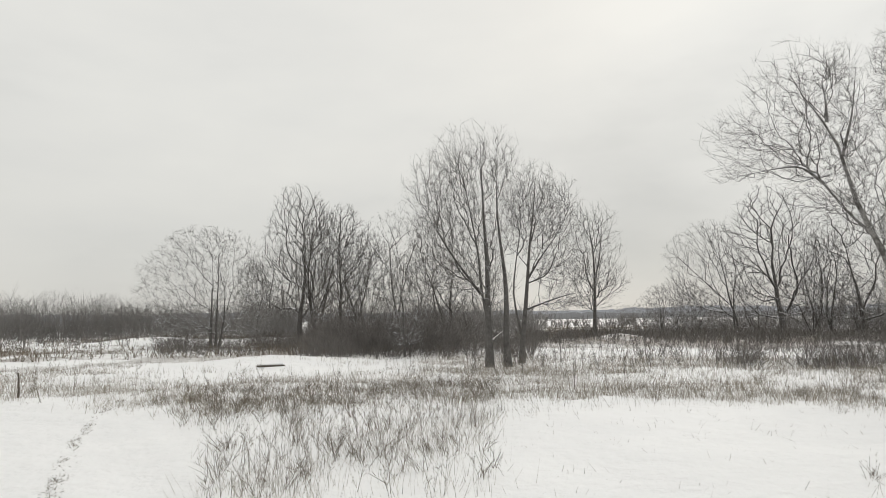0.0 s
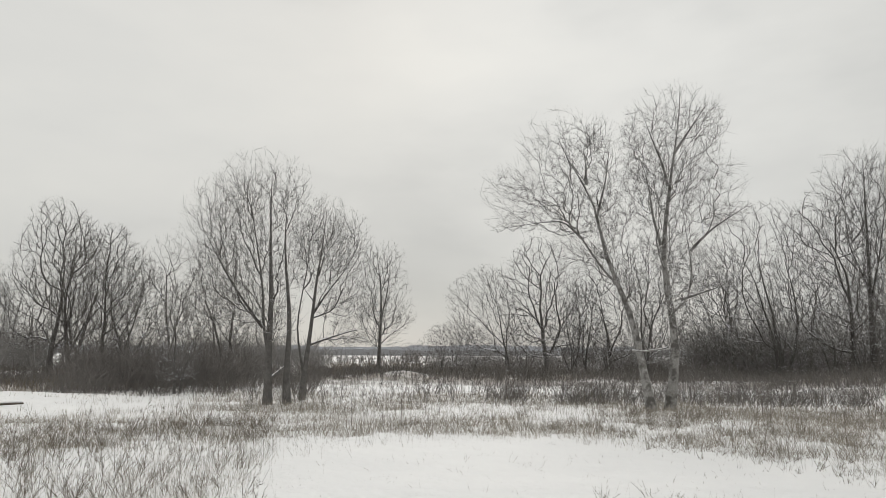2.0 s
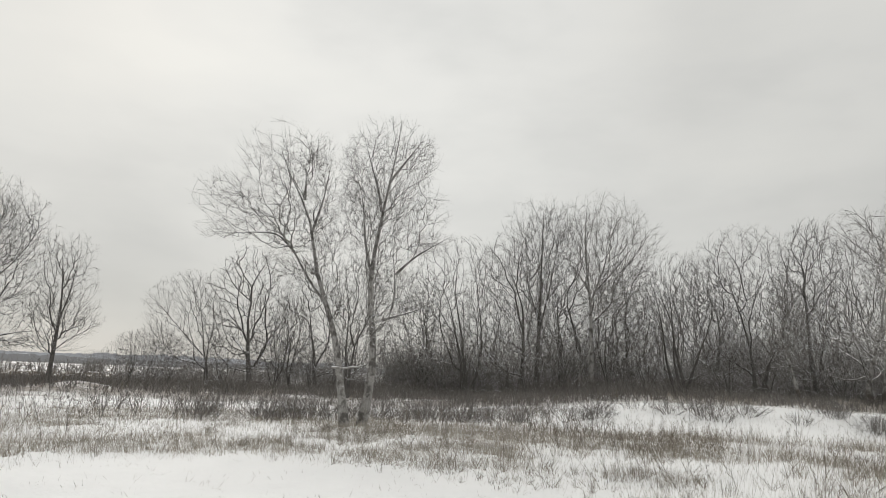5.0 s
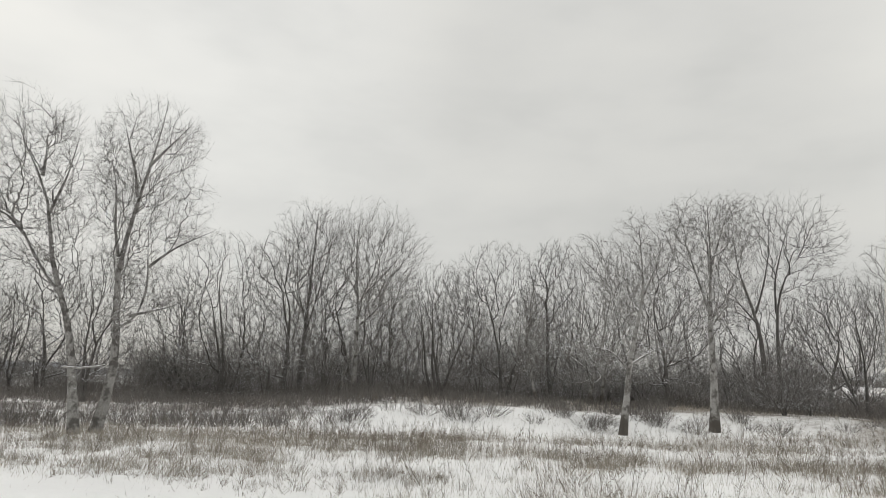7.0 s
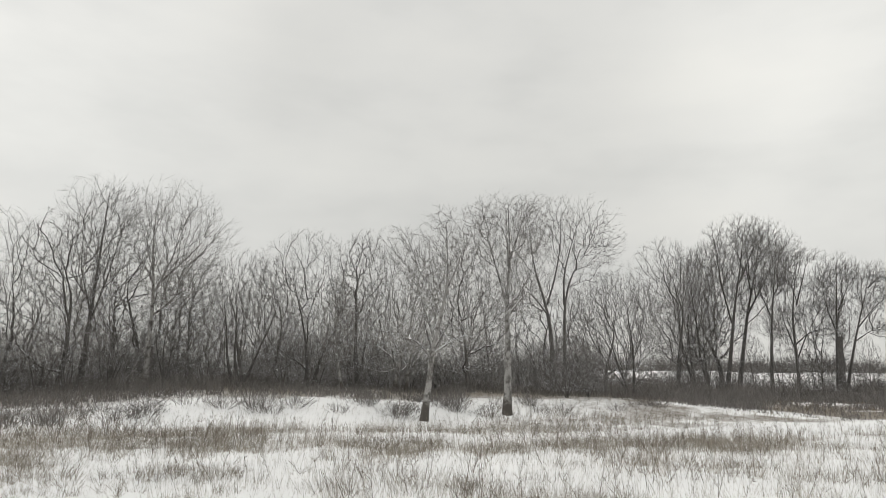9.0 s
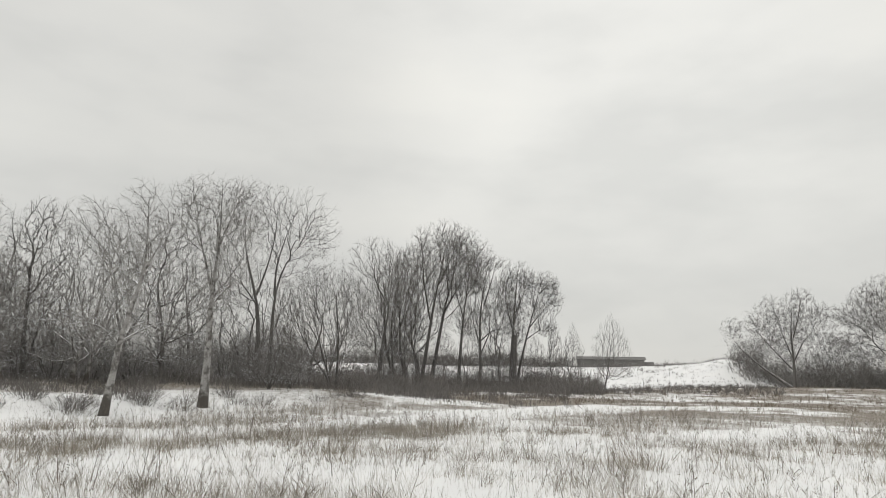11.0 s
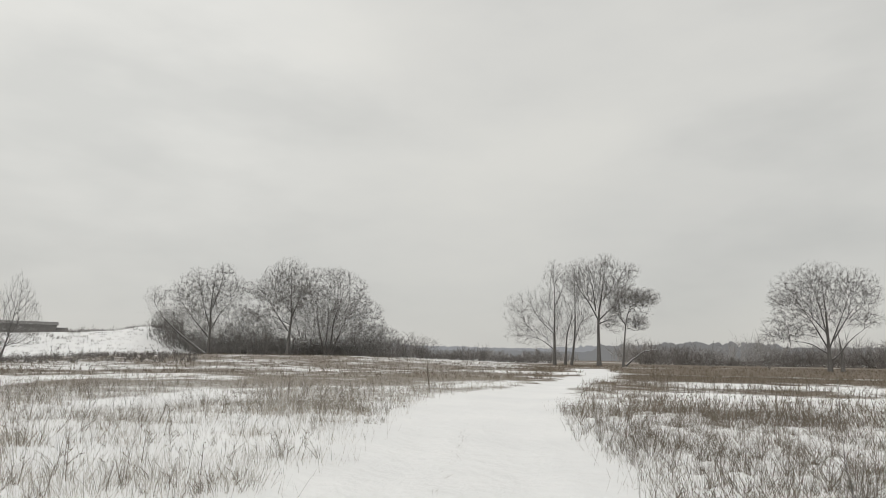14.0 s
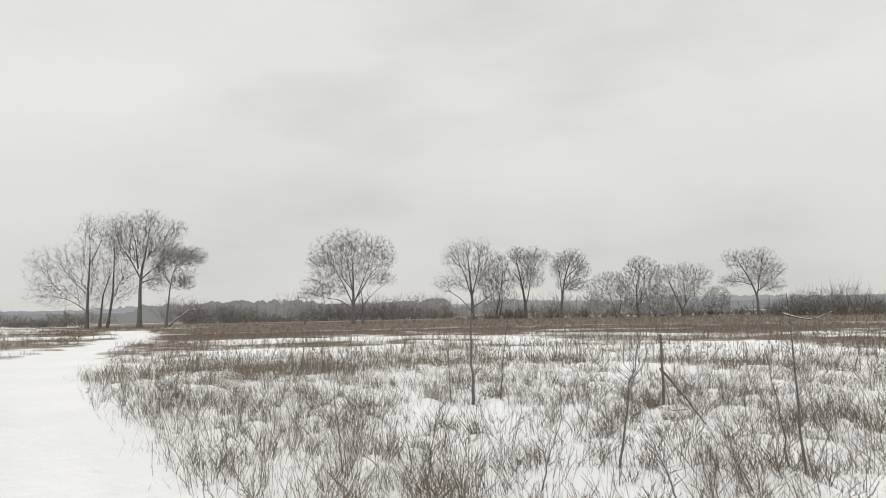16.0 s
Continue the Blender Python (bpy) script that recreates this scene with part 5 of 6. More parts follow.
thicket("hedge_thicket", "low grey hedge far across the meadow", BRUSH, 123, 1500, (165, 187), (250, 300), (3.0, 7.5), (0.14, 0.22), 9, 0.7, clump=2.5)
thicket("hedge_thicket", "low far hedge beyond the gap", BRUSH, 113, 1500, (2, 34), (95, 150), (0.9, 2.4), (0.04, 0.08), 7, 0.3)
thicket("dam_thicket", "grey scrub along the top of the dam", BRUSH, 114, 3000, (83, 112.6), (188, 222), (2.2, 4.6), (0.1, 0.16), 8, 0.45)
thicket("dam_thicket", "scattered scrub on the dam", THICKET, 115, 200, (119.5, 127), (190, 215), (0.8, 2.0), (0.05, 0.09), 8, 0.35)
thicket("dam_scrub", "sparse dark weeds on the dam's snowy face", BRUSH, 116, 10500, (84, 128), (142, 182), (0.25, 0.9), (0.05, 0.085), 3, 0.5, clump=1.2)

# grasses, sector by sector
grass("dry_grass", "tan dry grass tufts standing in snow", PALE_STRAW, 201, 4600, 7, (-34, 62), (6.5, 22), (0.1, 0.32), (0.0025, 0.0055), k=2, spread=0.2)
grass("dry_grass", "tan dry grass tufts standing in snow", PALE_STRAW, 202, 4600, 7, (62, 150), (9, 26), (0.16, 0.42), (0.003, 0.006), k=2, spread=0.22)
grass("dry_grass", "brown dry grass tufts standing in snow", STRAW, 203, 3000, 7, (156, 227), (6, 24), (0.12, 0.36), (0.003, 0.006), k=2, spread=0.18, floor=0.12)
grass("dry_grass", "pale tan grass bands across the snow", PALE_STRAW, 204, 14500, 3, (-40, 64), (13, 30), (0.08, 0.27), (0.007, 0.013), k=2)
grass("dry_grass", "pale tan grass bands across the snow", PALE_STRAW, 205, 11000, 3, (60, 156), (14, 60), (0.15, 0.42), (0.01, 0.022), k=2)
grass("dry_grass", "brown dry grass on the far meadow", RUST, 206, 6500, 3, (96, 158), (52, 150), (0.2, 0.5), (0.03, 0.06), k=2)
grass("dry_grass", "brown dry grass on the far meadow", RUST, 207, 12500, 3, (160, 228), (20, 80), (0.2, 0.5), (0.012, 0.026), k=2)
grass("dry_grass", "brown dry grass on the far meadow", RUST, 208, 8000, 3, (150, 230), (70, 190), (0.2, 0.55), (0.04, 0.08), k=2)
grass("dry_grass", "brown dry grass at the meadow's end", RUST, 209, 4500, 3, (-42, 0), (34, 85), (0.2, 0.5), (0.02, 0.04), k=2)
grass("dry_grass", "brown dry grass in the gap between the trees", RUST, 226, 2600, 3, (6, 24), (52, 112), (0.25, 0.6), (0.03, 0.055), k=2, floor=0.5)
clumps("dead_herbs", "tangled clumps of dead branching herbs in snow", FORB, 211, 330, (-23.5, 4.8), (7.4, 18), (0.22, 0.52), (0.003, 0.0052), 9, 7, lean=0.3, power=1.0, gamma=0.7, floor=0.12)
forbs("dead_herbs", "scattered dead herbs beside the track", FORB, 219, 150, (-20.5, 4.5), (6.2, 15), (0.3, 0.7), (0.0035, 0.006), 10, floor=0.5, gamma=0.8)
forbs("dead_herbs", "dead branching herbs standing in snow", FORB, 212, 1200, (-36, 60), (14, 42), (0.3, 0.75), (0.005, 0.011))
forbs("dead_herbs", "dead branching herbs standing in snow", FORB, 213, 1900, (50, 150), (10, 34), (0.35, 0.8), (0.005, 0.01))
clumps("dead_herbs", "dark tangled clumps of herbs in snow", FORB, 225, 800, (60, 152), (8, 26), (0.22, 0.5), (0.0034, 0.0062), 7, 5, lean=0.28, gamma=1.5, floor=0.05)
clumps("dead_herbs", "low clumps of dry herbs on the open snow", STRAW, 227, 640, (14, 64), (9, 23), (0.18, 0.42), (0.003, 0.0055), 8, 5, lean=0.32, gamma=1.1, floor=0.06)
clumps("dead_herbs", "small loose clumps of dry herbs in open snow", STRAW, 229, 150, (19, 56), (7, 13.5), (0.12, 0.34), (0.0028, 0.005), 7, 5, lean=0.45, gamma=0.6, floor=0.35, power=1.0)
clumps("dead_herbs", "sprawling clumps of dead herbs half under snow", FORB, 228, 420, (178, 230), (5.4, 13), (0.2, 0.48), (0.0032, 0.0055), 8, 6, lean=0.42, gamma=0.9, floor=0.2, power=1.0)
clumps("dead_herbs", "dense clumps of dead herbs beside the track", FORB, 214, 2300, (158, 228), (5.6, 24), (0.28, 0.58), (0.0035, 0.006), 8, 5, lean=0.26, gamma=1.5, floor=0.06)
grass("dead_stalks", "upright grey-brown dead stalks crowding in snow", FORB, 220, 1300, 6, (157, 227), (5.6, 26), (0.18, 0.58), (0.003, 0.006), lean=0.2, bend=0.25, k=2, spread=0.1, floor=0.05, gamma=2.2)
grass("dead_stalks", "upright grey-brown dead stalks crowding in snow", FORB, 221, 450, 5, (-22, 4.5), (5.9, 18), (0.1, 0.4), (0.003, 0.005), power=0.9, lean=0.3, bend=0.2, k=2, spread=0.15)
forbs("dead_herbs", "dead branching herbs on the meadow", FORB, 215, 2200, (164, 228), (20, 60), (0.4, 0.85), (0.011, 0.022), 5)
forbs("dark_stalks", "tall dark stalks on the snowy bank", BRUSH, 216, 1300, (2, 56), (21, 40), (0.45, 1.05), (0.008, 0.015), 7, gamma=0.7, floor=0.2)
grass("stubble", "single stems bent over the open snow", STRAW, 224, 260, 4, (2, 60), (6.5, 15), (0.04, 0.14), (0.003, 0.006), k=3, gamma=0.5, floor=0.3, lean=0.8, spread=0.12, power=0.8, open_snow=0.5)
grass("stubble", "sparse stubble pricking through open snow", STRAW, 217, 600, 6, (2, 62), (7, 16), (0.05, 0.18), (0.003, 0.006), k=2, gamma=0.5, floor=0.03, lean=0.6)
grass("stubble", "fine dead stems scattered over the snow", STRAW, 222, 6500, 3, (-2, 156), (7.5, 24), (0.12, 0.4), (0.0025, 0.005), k=2, gamma=0.7, floor=0.22, lean=0.35, spread=0.3, power=0.9)
grass("stubble", "fine dead stems scattered over the snow", FORB, 223, 3500, 3, (56, 156), (7.5, 30), (0.15, 0.5), (0.003, 0.006), k=2, gamma=0.7, floor=0.2, lean=0.25, spread=0.3, power=0.9)
grass("stubble", "sparse stubble pricking through open snow", FORB, 218, 160, 5, (-34, 4), (6.5, 20), (0.08, 0.25), (0.003, 0.006), k=2, gamma=0.5, floor=0.02, lean=0.6)

# hazy woods beyond the meadow
thicket("far_woods", "far hazy leafless woods", THICKET, 117, 2000, (163, 207), (430, 520), (7.0, 15.0), (0.2, 0.34), 9, 0.35, clump=4.0)
thicket("far_woods", "far hazy leafless woods", THICKET, 118, 800, (141, 160), (430, 520), (3.0, 7.0), (0.14, 0.28), 10, 0.35, clump=4.0)


def crumbs(seed, line, n):
    """Torn grass and soil along a wheel rut."""
    rng = np.random.default_rng(seed)
    p = np.array([at(a, d) for a, d in line])
    k = rng.random(n) * (len(p) - 1)
    i = k.astype(int)
    q = p[i] + (p[i + 1] - p[i]) * (k - i)[:, None] + rng.normal(0, 0.05, (n, 2))
    q = q[rng.random(n) < smooth(0.4, 0.6, fractal(q[:, 0] / 0.5, q[:, 1] / 0.5, 3, 2)) + 0.15]
    b = np.column_stack([q, height(q[:, 0], q[:, 1]) - 0.01])
    m = len(b)
    v, f = ribbons(b, unit(np.column_stack([rng.normal(0, 1, (m, 2)), np.full(m, 0.5)])), rng.uniform(0.02, 0.07, m), rng.uniform(0.006, 0.014, m), np.zeros(m), rng, 2)
    tagged(piece("rut_litter", mesh_of("rut_litter", v, f, False), FORB), "torn grass and soil along a wheel rut", "rut litter", kind="stuff")


crumbs(231, [(-28.2, 6.6), (-28.2, 9), (-27.4, 12), (-26.2, 14.5), (-24.5, 17), (-22.8, 19.5)], 2200)
crumbs(232, [(146, 7), (149, 10), (150.5, 14), (151, 19)], 260)


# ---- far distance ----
# Emission in place of lit bark: the haze is painted into this colour.
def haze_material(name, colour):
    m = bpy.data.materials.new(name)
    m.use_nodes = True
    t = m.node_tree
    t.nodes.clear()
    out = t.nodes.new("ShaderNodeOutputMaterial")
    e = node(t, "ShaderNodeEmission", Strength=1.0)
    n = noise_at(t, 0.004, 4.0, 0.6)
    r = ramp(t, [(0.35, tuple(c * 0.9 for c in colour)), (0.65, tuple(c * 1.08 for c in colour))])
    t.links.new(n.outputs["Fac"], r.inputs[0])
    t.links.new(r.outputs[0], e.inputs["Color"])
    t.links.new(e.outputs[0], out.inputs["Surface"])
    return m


def ridge(label, az, d, tall, seed, mat):
    """A wooded skyline far behind everything, its distance haze put into a glowing colour."""
    n = int((az[1] - az[0]) * 40)
    a = np.linspace(az[0], az[1], n)
    end = smooth(0, 2, a - az[0]) * smooth(0, 2, az[1] - a)
    rng = np.random.default_rng(seed)
    m = int((az[1] - az[0]) * 9)
    c, r = rng.uniform(*az, m), rng.uniform(0.2, 0.7, m)
    peak = (0.5 + 0.35 * fractal(c / 6, c * 0, seed, 2)) * rng.uniform(0.75, 1.0, m)
    crown = (peak[None] * np.sqrt(np.clip(1 - ((a[:, None] - c[None]) / r[None]) ** 2, 0, 1)) ** 0.7).max(1)
    top = tall * np.maximum(crown, 0.55) * (0.94 + 0.12 * fractal(a * 9, a * 0, seed + 9, 2)) * end
    top = np.convolve(np.pad(top, 5, "edge"), np.hanning(13)[1:-1] / np.hanning(13).sum(), "valid")
    x, y = d * np.sin(np.radians(a)), d * np.cos(np.radians(a))
    v = np.concatenate([np.column_stack([x, y, a * 0 - 6]), np.column_stack([x * 1.004, y * 1.004, top])])
    i = np.arange(n - 1)
    f = np.stack([i, i + 1, i + 1 + n, i + n], -1)
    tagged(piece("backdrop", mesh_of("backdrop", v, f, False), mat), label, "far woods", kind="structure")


# paler glow for farther ridges imitates thickening haze
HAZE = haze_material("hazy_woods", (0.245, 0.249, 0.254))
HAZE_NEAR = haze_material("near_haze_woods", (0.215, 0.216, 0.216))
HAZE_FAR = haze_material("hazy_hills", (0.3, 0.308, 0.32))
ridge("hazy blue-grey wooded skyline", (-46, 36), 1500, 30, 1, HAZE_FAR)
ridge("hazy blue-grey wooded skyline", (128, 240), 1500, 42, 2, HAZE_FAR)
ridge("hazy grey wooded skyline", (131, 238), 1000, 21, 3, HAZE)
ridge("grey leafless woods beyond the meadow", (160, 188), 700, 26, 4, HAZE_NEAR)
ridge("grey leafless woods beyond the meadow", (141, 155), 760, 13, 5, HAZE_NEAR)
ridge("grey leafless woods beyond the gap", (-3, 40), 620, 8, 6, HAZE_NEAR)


# ---- single things ----
def box_at(name, size, where, mat, parent, turn=0.0, edge=0.01, label=""):
    bm = bmesh.new()
    bmesh.ops.create_cube(bm, size=1.0, matrix=Matrix.Diagonal((*size, 1)))
    bmesh.ops.bevel(bm, geom=bm.edges[:], offset=edge, segments=1, affect="EDGES")
    me = bpy.data.meshes.new(name)
    bm.to_mesh(me)
    bm.free()
    ob = piece(name, me, mat, parent, label)
    ob.matrix_basis = pose(*where, 0, 0, turn)
    return ob


def root_at(name, label, category, az, d, group="", lift=0.0, turn=0.0):
    x, y = at(az, d)
    top = tagged(new(name), label, category, group)
    top.matrix_world = pose(x, y, height_at(x, y) + lift, 0, 0, -az + turn)
    return top


def rod(points, r, sides=6, tip=0.4, k=9, seed=0, rough=0.004):
    """A bent tapering rod through the points."""
    p = np.array(points, float)
    s = np.concatenate([[0], np.cumsum(np.linalg.norm(np.diff(p, axis=0), axis=1))])
    u = np.linspace(0, s[-1], k)
    line = np.stack([np.interp(u, s, p[:, i]) for i in range(3)], -1)
    line[1:-1] += np.random.default_rng(seed).normal(0, rough, (k - 2, 3))
    return tubes(line[None], np.array([r]), sides, tip)


def sapling(label, az, d, h, r, seed, twigs=10, lean=0.0, reach=0.25, mats=(BARK_DARK, TWIG_DARK), low=0.15, bend=None):
    """A young stem with thin ascending twigs and buds."""
    rng = np.random.default_rng(seed)
    top = root_at("sapling", label, "sapling", az, d, "saplings in the snow")
    pts = bend or [(0, 0, -0.05), (lean * 0.4 * h, 0, 0.5 * h), (lean * h, 0.02, h)]
    line = rod(pts, r, 7, 0.25, 12, seed, 0.008)
    piece("stem", mesh_of("stem", *line), mats[0], top)
    u = rng.uniform(low, 0.97, twigs)
    zs = np.array(pts, float)
    st = np.stack([np.interp(u * zs[-1, 2], zs[:, 2], zs[:, i]) for i in (0, 1)] + [u * zs[-1, 2]], -1)
    turn = rng.uniform(0, 6.28, twigs)
    way = np.stack([np.cos(turn), np.sin(turn) * 0.7, rng.uniform(0.3, 1.1, twigs)], -1)
    tw = grow(rng, st, way, rng.uniform(0.4, 1.0, twigs) * reach * h * (1.15 - 0.6 * u), 5, 0.12, 0.08)
    for j in range(twigs):
        piece("twig", mesh_of("twig", *tubes(tw[j:j + 1], np.array([max(0.003, r * 0.28)]), 4, 0.4)), mats[1], top)
    return top


sapling("dark slender sapling with a thick foot among dry herbs", 188.4, 13.0, 1.72, 0.034, 301, 20, 0.0, 0.3, bend=[(0, 0, -0.05), (0.01, 0, 0.5), (-0.02, 0, 1.1), (0.0, 0, 1.72)])
sapling("bent grey sapling with arching twigs", 190.6, 12.6, 1.45, 0.014, 302, 16, 0.12, 0.45)
sapling("forked grey sapling among dry herbs", 186.6, 13.3, 1.3, 0.012, 303, 16, -0.05, 0.4)
sapling("leaning bushy sapling with a broom of twigs", 199.5, 7.8, 1.42, 0.014, 304, 36, 0.2, 0.3, low=0.45)
sapling("thin upright sapling studded with buds", 212.2, 7.7, 1.75, 0.015, 305, 44, -0.03, 0.09)
sapling("thin sapling beside a taller one", 211.4, 8.3, 1.2, 0.01, 306, 26, -0.14, 0.12)
sapling("thin upright sapling in the snowy meadow", 178.4, 22, 1.5, 0.012, 307, 10, 0.0, 0.15)
sapling("thin upright sapling in the snowy meadow", 195.4, 24, 1.6, 0.014, 308, 8, 0.0, 0.12)
sapling("low spreading shrub stems under snow", 193.5, 6.9, 0.7, 0.009, 309, 18, 0.3, 0.6)
sapling("low spreading shrub stems under snow", 203.5, 6.7, 0.6, 0.009, 310, 18, -0.4, 0.7)
sapling("low spreading shrub stems under snow", 184.5, 7.2, 0.75, 0.008, 311, 20, 0.2, 0.6)
sapling("low spreading shrub stems under snow", 178.0, 7.4, 0.8, 0.008, 312, 22, -0.1, 0.5)
sapling("tall bare weed stalk at the bank's foot", 10.6, 16.2, 0.9, 0.008, 313, 6, 0.0, 0.12)
sapling("tall bare weed stalk at the bank's foot", 14.6, 18.0, 0.8, 0.008, 314, 6, 0.0, 0.12)
sapling("tall bare weed stalk before the bank", 54.6, 20.5, 1.1, 0.008, 315, 6, 0.0, 0.1)
sapling("tall bare weed stalk before the bank", 61.9, 21.5, 1.2, 0.009, 316, 6, 0.0, 0.1)
sapling("tall bare weed stalk before the bank", 69.2, 23, 1.0, 0.008, 317, 6, 0.0, 0.1)

# a snapped stem with its broken top leaning on it
snag = root_at("snapped_sapling", "snapped dark stem with its broken top leaning on it", "dead stem", 203.3, 12.7)
piece("stem", mesh_of("stem", *rod([(0, 0, -0.1), (0.02, 0, 0.6), (0.01, 0, 1.24)], 0.026, 8, 0.7)), BARK_DARK, snag)
piece("bough", mesh_of("bough", *rod([(-0.02, -0.1, 0.66), (0.3, -1.2, 0.34), (0.6, -2.7, -0.02)], 0.022, 8, 0.35, 9, 4)), WOOD, snag, "snow-dusted broken bough")
for bits in ([(0.2, -1.5, 0.36), (0.16, -1.7, 0.95)], [(0.25, -1.8, 0.3), (0.5, -1.6, 0.1)], [(0.32, -2.2, 0.24), (0.1, -2.5, 0.02)]):
    piece("twig", mesh_of("twig", *rod(bits, 0.008)), TWIG_DARK, snag)

bough = root_at("fallen_bough", "thin fallen bough half buried in snow", "fallen bough", 203.0, 11.7)
piece("bough", mesh_of("bough", *rod([(-0.42, 0, -0.01), (-0.2, 0.02, 0.05), (0.05, 0.05, 0.04), (0.42, 0.1, 0.09)], 0.02, 7, 0.5)), BARK_GREY, bough)

post = root_at("fence_stub", "short dark wooden stub beside the track", "post", -31.4, 19.0)
piece("stub", mesh_of("stub", *rod([(0, 0, -0.1), (0.01, 0, 0.3), (-0.02, 0, 0.58)], 0.03, 7, 0.6)), WOOD, post)
pole = root_at("thin_post", "thin leaning post in the meadow", "post", 147.7, 40)
piece("pole", mesh_of("pole", *rod([(0, 0, -0.1), (-0.05, 0, 0.6), (-0.12, 0, 1.15)], 0.03, 7, 0.7)), WOOD, pole)

board = root_at("old_board", "dark old board lying under a cap of snow", "board", -14.1, 25.2)
box_at("board", (0.95, 0.3, 0.045), (0, 0, 0.02), WOOD, board, 6, 0.008)
box_at("snow_cap", (0.9, 0.31, 0.06), (-0.02, 0.03, 0.068), SNOW, board, 5, 0.026, "thin cap of snow")


# the grove's snapped trunk
dead = root_at("dead_tree", "tall broken dead trunk in the grove", "dead tree", 108.35, 116.5)
piece("trunk", mesh_of("trunk", *rod([(0, 0, -0.2), (0.1, 0, 4), (0.25, 0, 9.4)], 0.55, 9, 0.75, 10, 7, 0.03)), BARK_DARK, dead)
piece("splinter", mesh_of("splinter", *joined(rod([(0.1, 0, 9.2), (0.0, 0.1, 10.2)], 0.22, 6, 0.2), rod([(0.45, 0, 9.1), (0.6, 0, 9.8)], 0.2, 6, 0.2))), BARK_DARK, dead)

# a big limb torn down from a field poplar
limb = root_at("torn_limb", "torn limb drooping from the field poplar to the ground", "fallen bough", 163.9, 156)
piece("limb", mesh_of("limb", *rod([(0, 0, 0.3), (2.2, 0, 2.3), (4.0, 0.2, 3.6), (7.2, 0.3, 3.9)], 0.22, 7, 0.3, 12, 3, 0.06)), BARK_DARK, limb)
log = root_at("fallen_tree", "fallen bare tree with snow along its boughs", "fallen tree", 214.6, 100)
piece("trunk", mesh_of("trunk", *rod([(-3.2, 0, 0.9), (-1.6, 0, 0.4), (0, 0, 0.12), (1.2, 0.2, 0.4), (2.6, 0.3, 1.1)], 0.12, 7, 0.4, 14, 5, 0.04)), BARK_DARK, log)
for bits in ([(-2.2, 0, 0.6), (-3.2, 0.3, 1.3)], [(0.4, 0, 0.2), (-0.6, 0, 1.2)], [(1.8, 0.3, 0.7), (2.8, 0, 0.6)]):
    piece("bough", mesh_of("bough", *rod(bits, 0.05)), BARK_GREY, log)


# the long low shed on the dam
def shed():
    wall_m = plain("shed_wall", (0.2, 0.195, 0.188), 0.9, 0.6, 0.15)
    roof_m = plain("shed_roof", (0.2, 0.196, 0.19), 0.9, 0.4, 0.15)
    pale_m = plain("shed_gable", (0.75, 0.74, 0.72), 0.9, 0.6, 0.1)
    top = root_at("long_shed", "long low grey shed with a shallow roof on the dam", "shed", 116.3, 206, lift=0.9)
    box_at("wall", (19.0, 6.0, 3.2), (0, 0, 0.3), wall_m, top, 0, 0.03)
    bm = bmesh.new()
    pts = [(-9.9, -3.6, 1.85), (9.9, -3.6, 1.85), (9.9, 0, 2.7), (-9.9, 0, 2.7), (-9.9, 3.6, 1.85), (9.9, 3.6, 1.85)]
    lo = [bm.verts.new(p) for p in pts]
    hi = [bm.verts.new((x, y, z + 0.16)) for x, y, z in pts]
    for q in ((0, 1, 2, 3), (3, 2, 5, 4)):
        bm.faces.new([hi[i] for i in q])
        bm.faces.new([lo[i] for i in reversed(q)])
    for a, b in ((0, 1), (1, 2), (2, 5), (5, 4), (4, 3), (3, 0)):
        bm.faces.new([lo[a], lo[b], hi[b], hi[a]])
    me = bpy.data.meshes.new("roof")
    bm.to_mesh(me)
    bm.free()
    piece("roof", me, roof_m, top)
    box_at("gable_wall", (0.8, 5.6, 3.4), (-9.8, 0, 0.45), pale_m, top, 0, 0.03, "pale end wall")
    box_at("annexe", (2.6, 5.0, 2.3), (10.9, 0.2, 0.2), wall_m, top, 0, 0.03, "lower grey annexe")


shed()


# bushes one by one on the snowy bank
def bush(az, d, h, half, seed, wood=DARK, name="bank_bush", label="round leafless bush on the snowy bank", twig=0.0055, fine=0.25):
    tree(name, label, az, d, h, half, half, "fan", seed, ((0, -0.5, 0.9), (0, -0.15, 1.0), (0, 0.2, 1.0), (0, 0.5, 0.9)), woods=wood, twig=twig, fine=fine, girth=0.012,
         category="bush", group="bushes on the bank", twig_len=1.6, bare=0.08)


def shrub(az, d, h, half, seed):
    """A low bush: rods that fan out from one foot, with forked ends."""
    rng = np.random.default_rng(seed)
    top = new("bank_bush")
    tagged(top, "low leafless bush of dark rods on the snowy bank", "bush", "bushes on the bank")
    n = 34
    foot = np.column_stack([rng.normal(0, half * 0.34, (n, 2)), np.full(n, -0.05)])
    way = unit(np.column_stack([foot[:, :2] * 1.5 / half + rng.normal(0, 0.4, (n, 2)), np.ones(n)]))
    ln = h * rng.uniform(0.6, 1.15, n)
    rods = ribbons(foot, way, ln, rng.uniform(0.012, 0.02, n), rng.uniform(0, 0.3, n), rng, 4)
    who = np.repeat(np.arange(n), 6)
    st = foot[who] + way[who] * (ln[who] * rng.uniform(0.25, 0.95, len(who)))[:, None]
    tw = ribbons(st, unit(way[who] + rng.normal(0, 0.5, (len(who), 3))), h * rng.uniform(0.15, 0.4, len(who)), np.full(len(who), 0.009), rng.uniform(0, 0.2, len(who)), rng, 2)
    tagged(piece("brush", mesh_of("brush", *joined(rods, tw), False), BRUSH, top), kind="stuff")
    x, y = at(az, d)
    top.matrix_world = pose(x, y, height_at(x, y), 0, 0, -az)


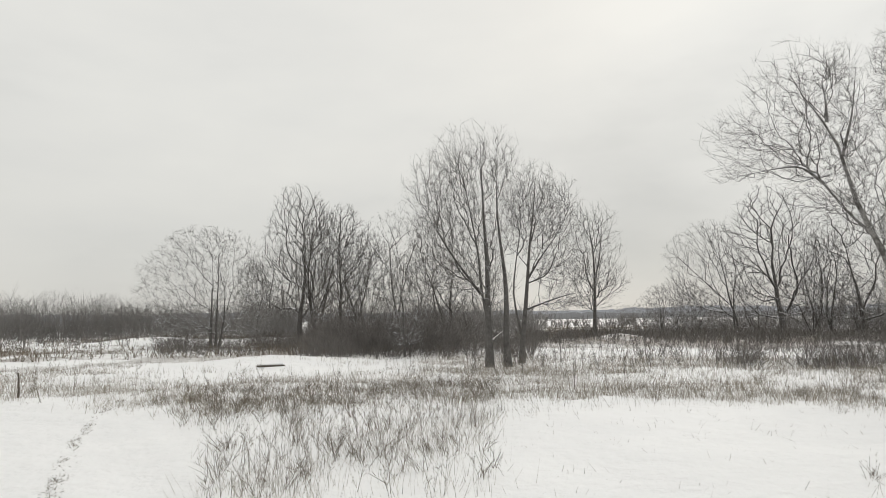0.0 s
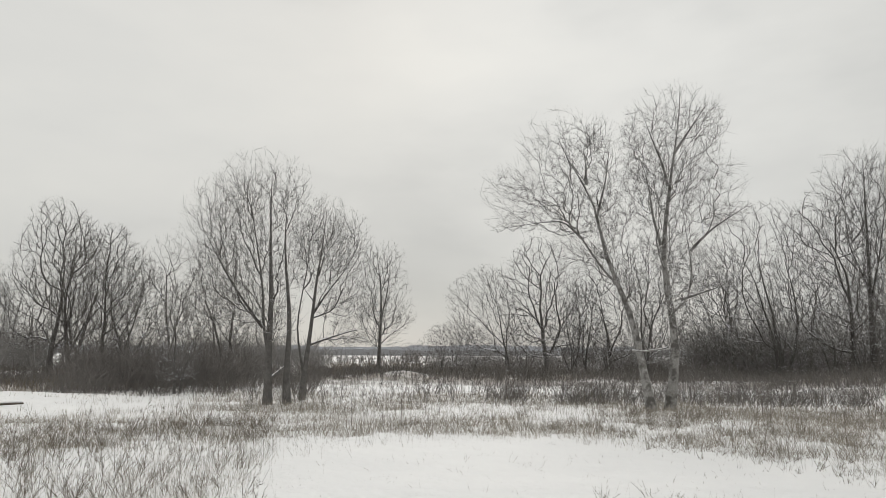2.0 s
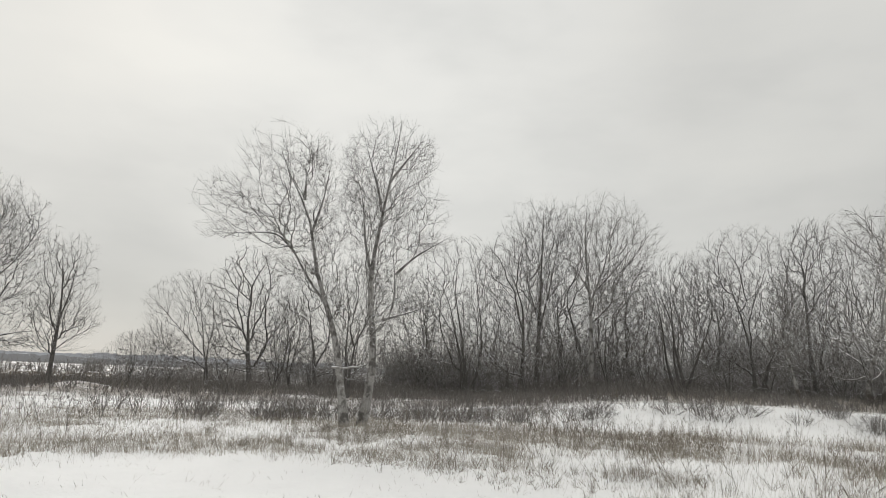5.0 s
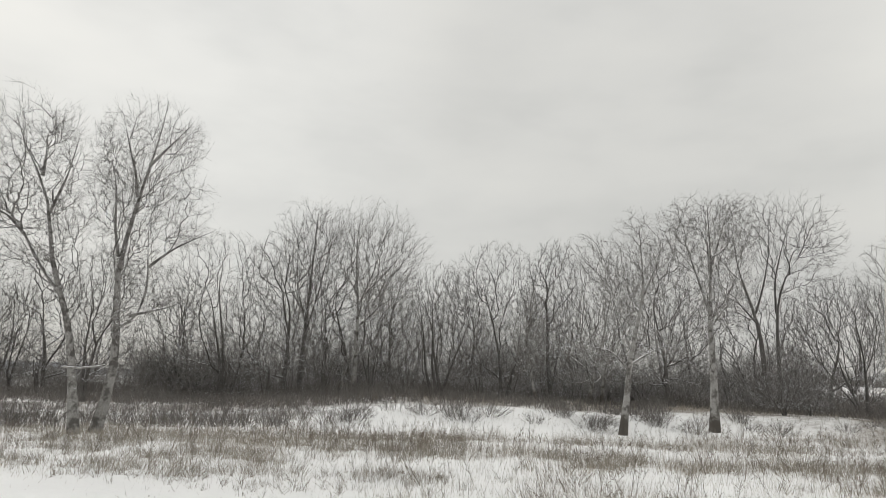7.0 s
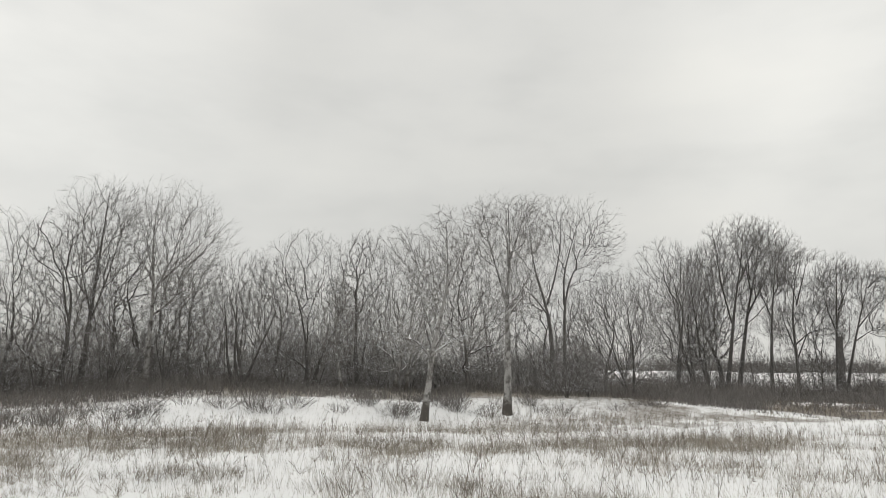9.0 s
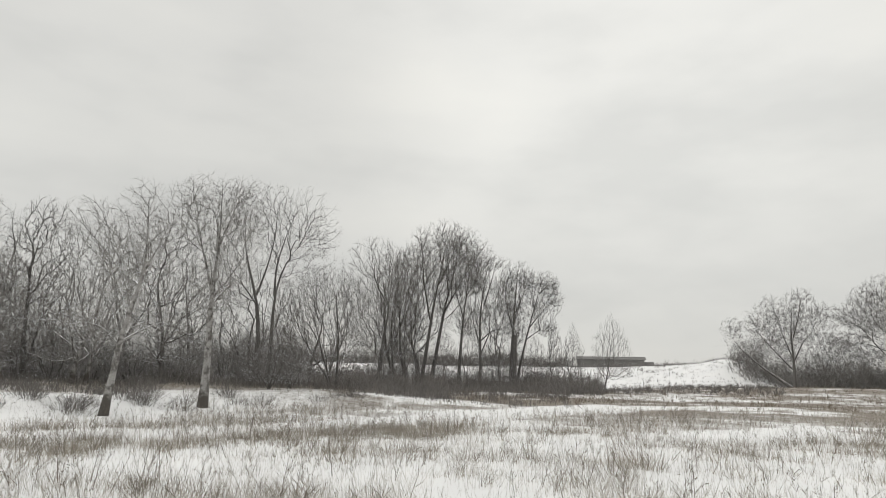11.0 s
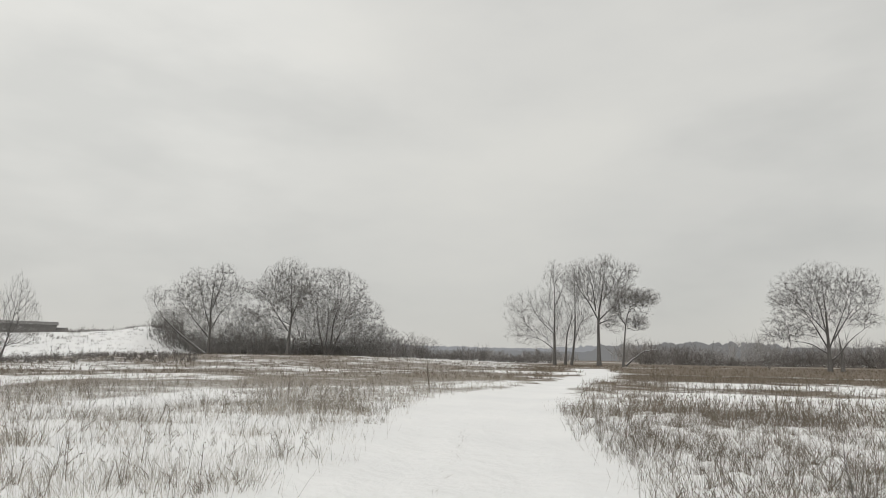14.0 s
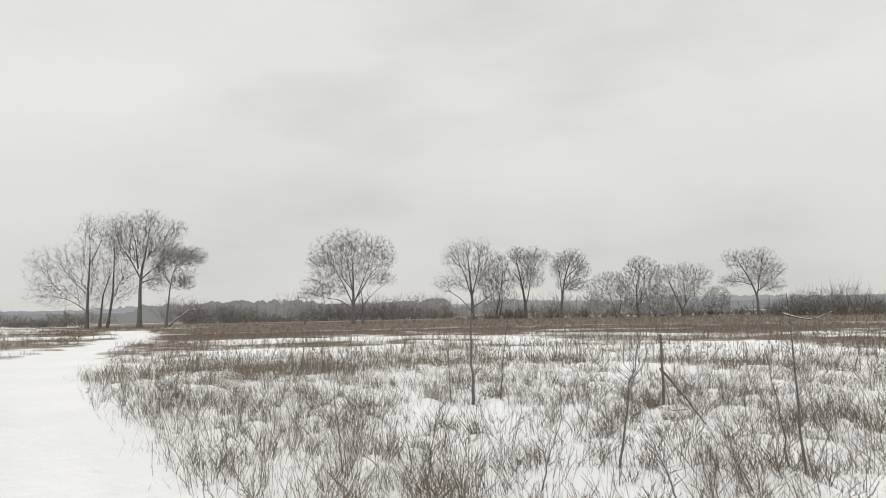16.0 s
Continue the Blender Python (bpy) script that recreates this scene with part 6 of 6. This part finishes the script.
def bank_shrubs():
    rng = np.random.default_rng(44)
    for lo, hi, n, d in ((22, 31, 11, 24), (31, 40, 11, 24.5), (40, 50, 13, 26.5), (50, 58, 10, 28), (60.0, 63.4, 6, 29), (64.0, 66.5, 4, 29.5), (69, 76, 11, 30.3), (77.4, 83, 10, 34.5), (84.5, 88, 6, 38), (91, 97, 5, 41)):
        for i in range(n):
            shrub(rng.uniform(lo, hi), d + rng.normal(0, 0.9), rng.uniform(0.55, 0.95), rng.uniform(0.45, 0.8), 4000 + int(lo) * 20 + i)


bank_shrubs()
bush(88.3, 45, 4.6, 1.9, 420, DARK, "dark_bush", "dense dark bush at the wood's edge", 0.011, 1.8)
bush(90.0, 47, 3.2, 1.5, 421, DARK, "dark_bush", "dense dark bush at the wood's edge", 0.01, 1.0)
bush(-30.0, 96, 6.4, 3.0, 422, GREY, "round_bush", "round leafless bush above the thicket", 0.009, 0.7)
bush(-26.6, 98, 6.2, 2.4, 423, GREY, "round_bush", "round leafless bush above the thicket", 0.009, 0.6)
bush(15.3, 150, 4.6, 3.0, 424, GREY, "round_bush", "round leafless bush beyond the gap", 0.01, 0.45)
bush(17.6, 170, 5.0, 2.4, 425, GREY, "round_bush", "round leafless bush beyond the gap", 0.01, 0.45)
bush(142.2, 205, 7.5, 3.6, 426, GREY, "round_bush", "low bush at the field's edge", 0.012, 0.45)
bush(147.2, 262, 9.5, 5.8, 427, GREY, "round_bush", "round bush at the field's edge", 0.017, 0.5)
bush(144.9, 262, 8.0, 5.0, 428, GREY, "round_bush", "round bush at the field's edge", 0.017, 0.5)
bush(183.6, 150, 4.6, 3.6, 429, DARK, "round_bush", "low crooked bush on the meadow", 0.01, 0.45)
bush(170.5, 170, 5.0, 4.0, 430, GREY, "round_bush", "low bush on the meadow", 0.011, 0.45)
bush(174.5, 165, 5.4, 4.2, 431, GREY, "round_bush", "low bush beside the oak", 0.011, 0.45)


# a broken pale limb hanging from a poplar, and a dead snag on the leaning one
hung = root_at("hanging_limb", "broken pale limb hanging from a poplar", "broken limb", 54.3, 45.5)
piece("limb", mesh_of("limb", *rod([(0.35, 0.3, 3.4), (0.2, 0.1, 2.6), (-0.4, 0, 1.4), (-0.75, 0, 0.3)], 0.07, 7, 0.4, 10, 2, 0.03)), BARK_PALE, hung)
for tip in ((0.3, 0.1, 0.5), (-0.3, 0.1, 0.15), (-1.1, 0, 0.35), (0.55, -0.1, 0.9)):
    piece("twig", mesh_of("twig", *rod([(-0.4, 0, 1.4), (-0.35 + tip[0] * 0.4, 0.05, 0.95), tip], 0.022, 5, 0.4, 7, 6, 0.03)), BARK_PALE, hung)
piece("snag", mesh_of("snag", *rod([(-0.5, -0.1, 1.72), (-0.1, -0.25, 1.7), (0.5, -0.3, 1.82)], 0.035, 7, 0.6, 8, 1, 0.015)), BARK_PALE, leaner, "dead snow-dusted snag")
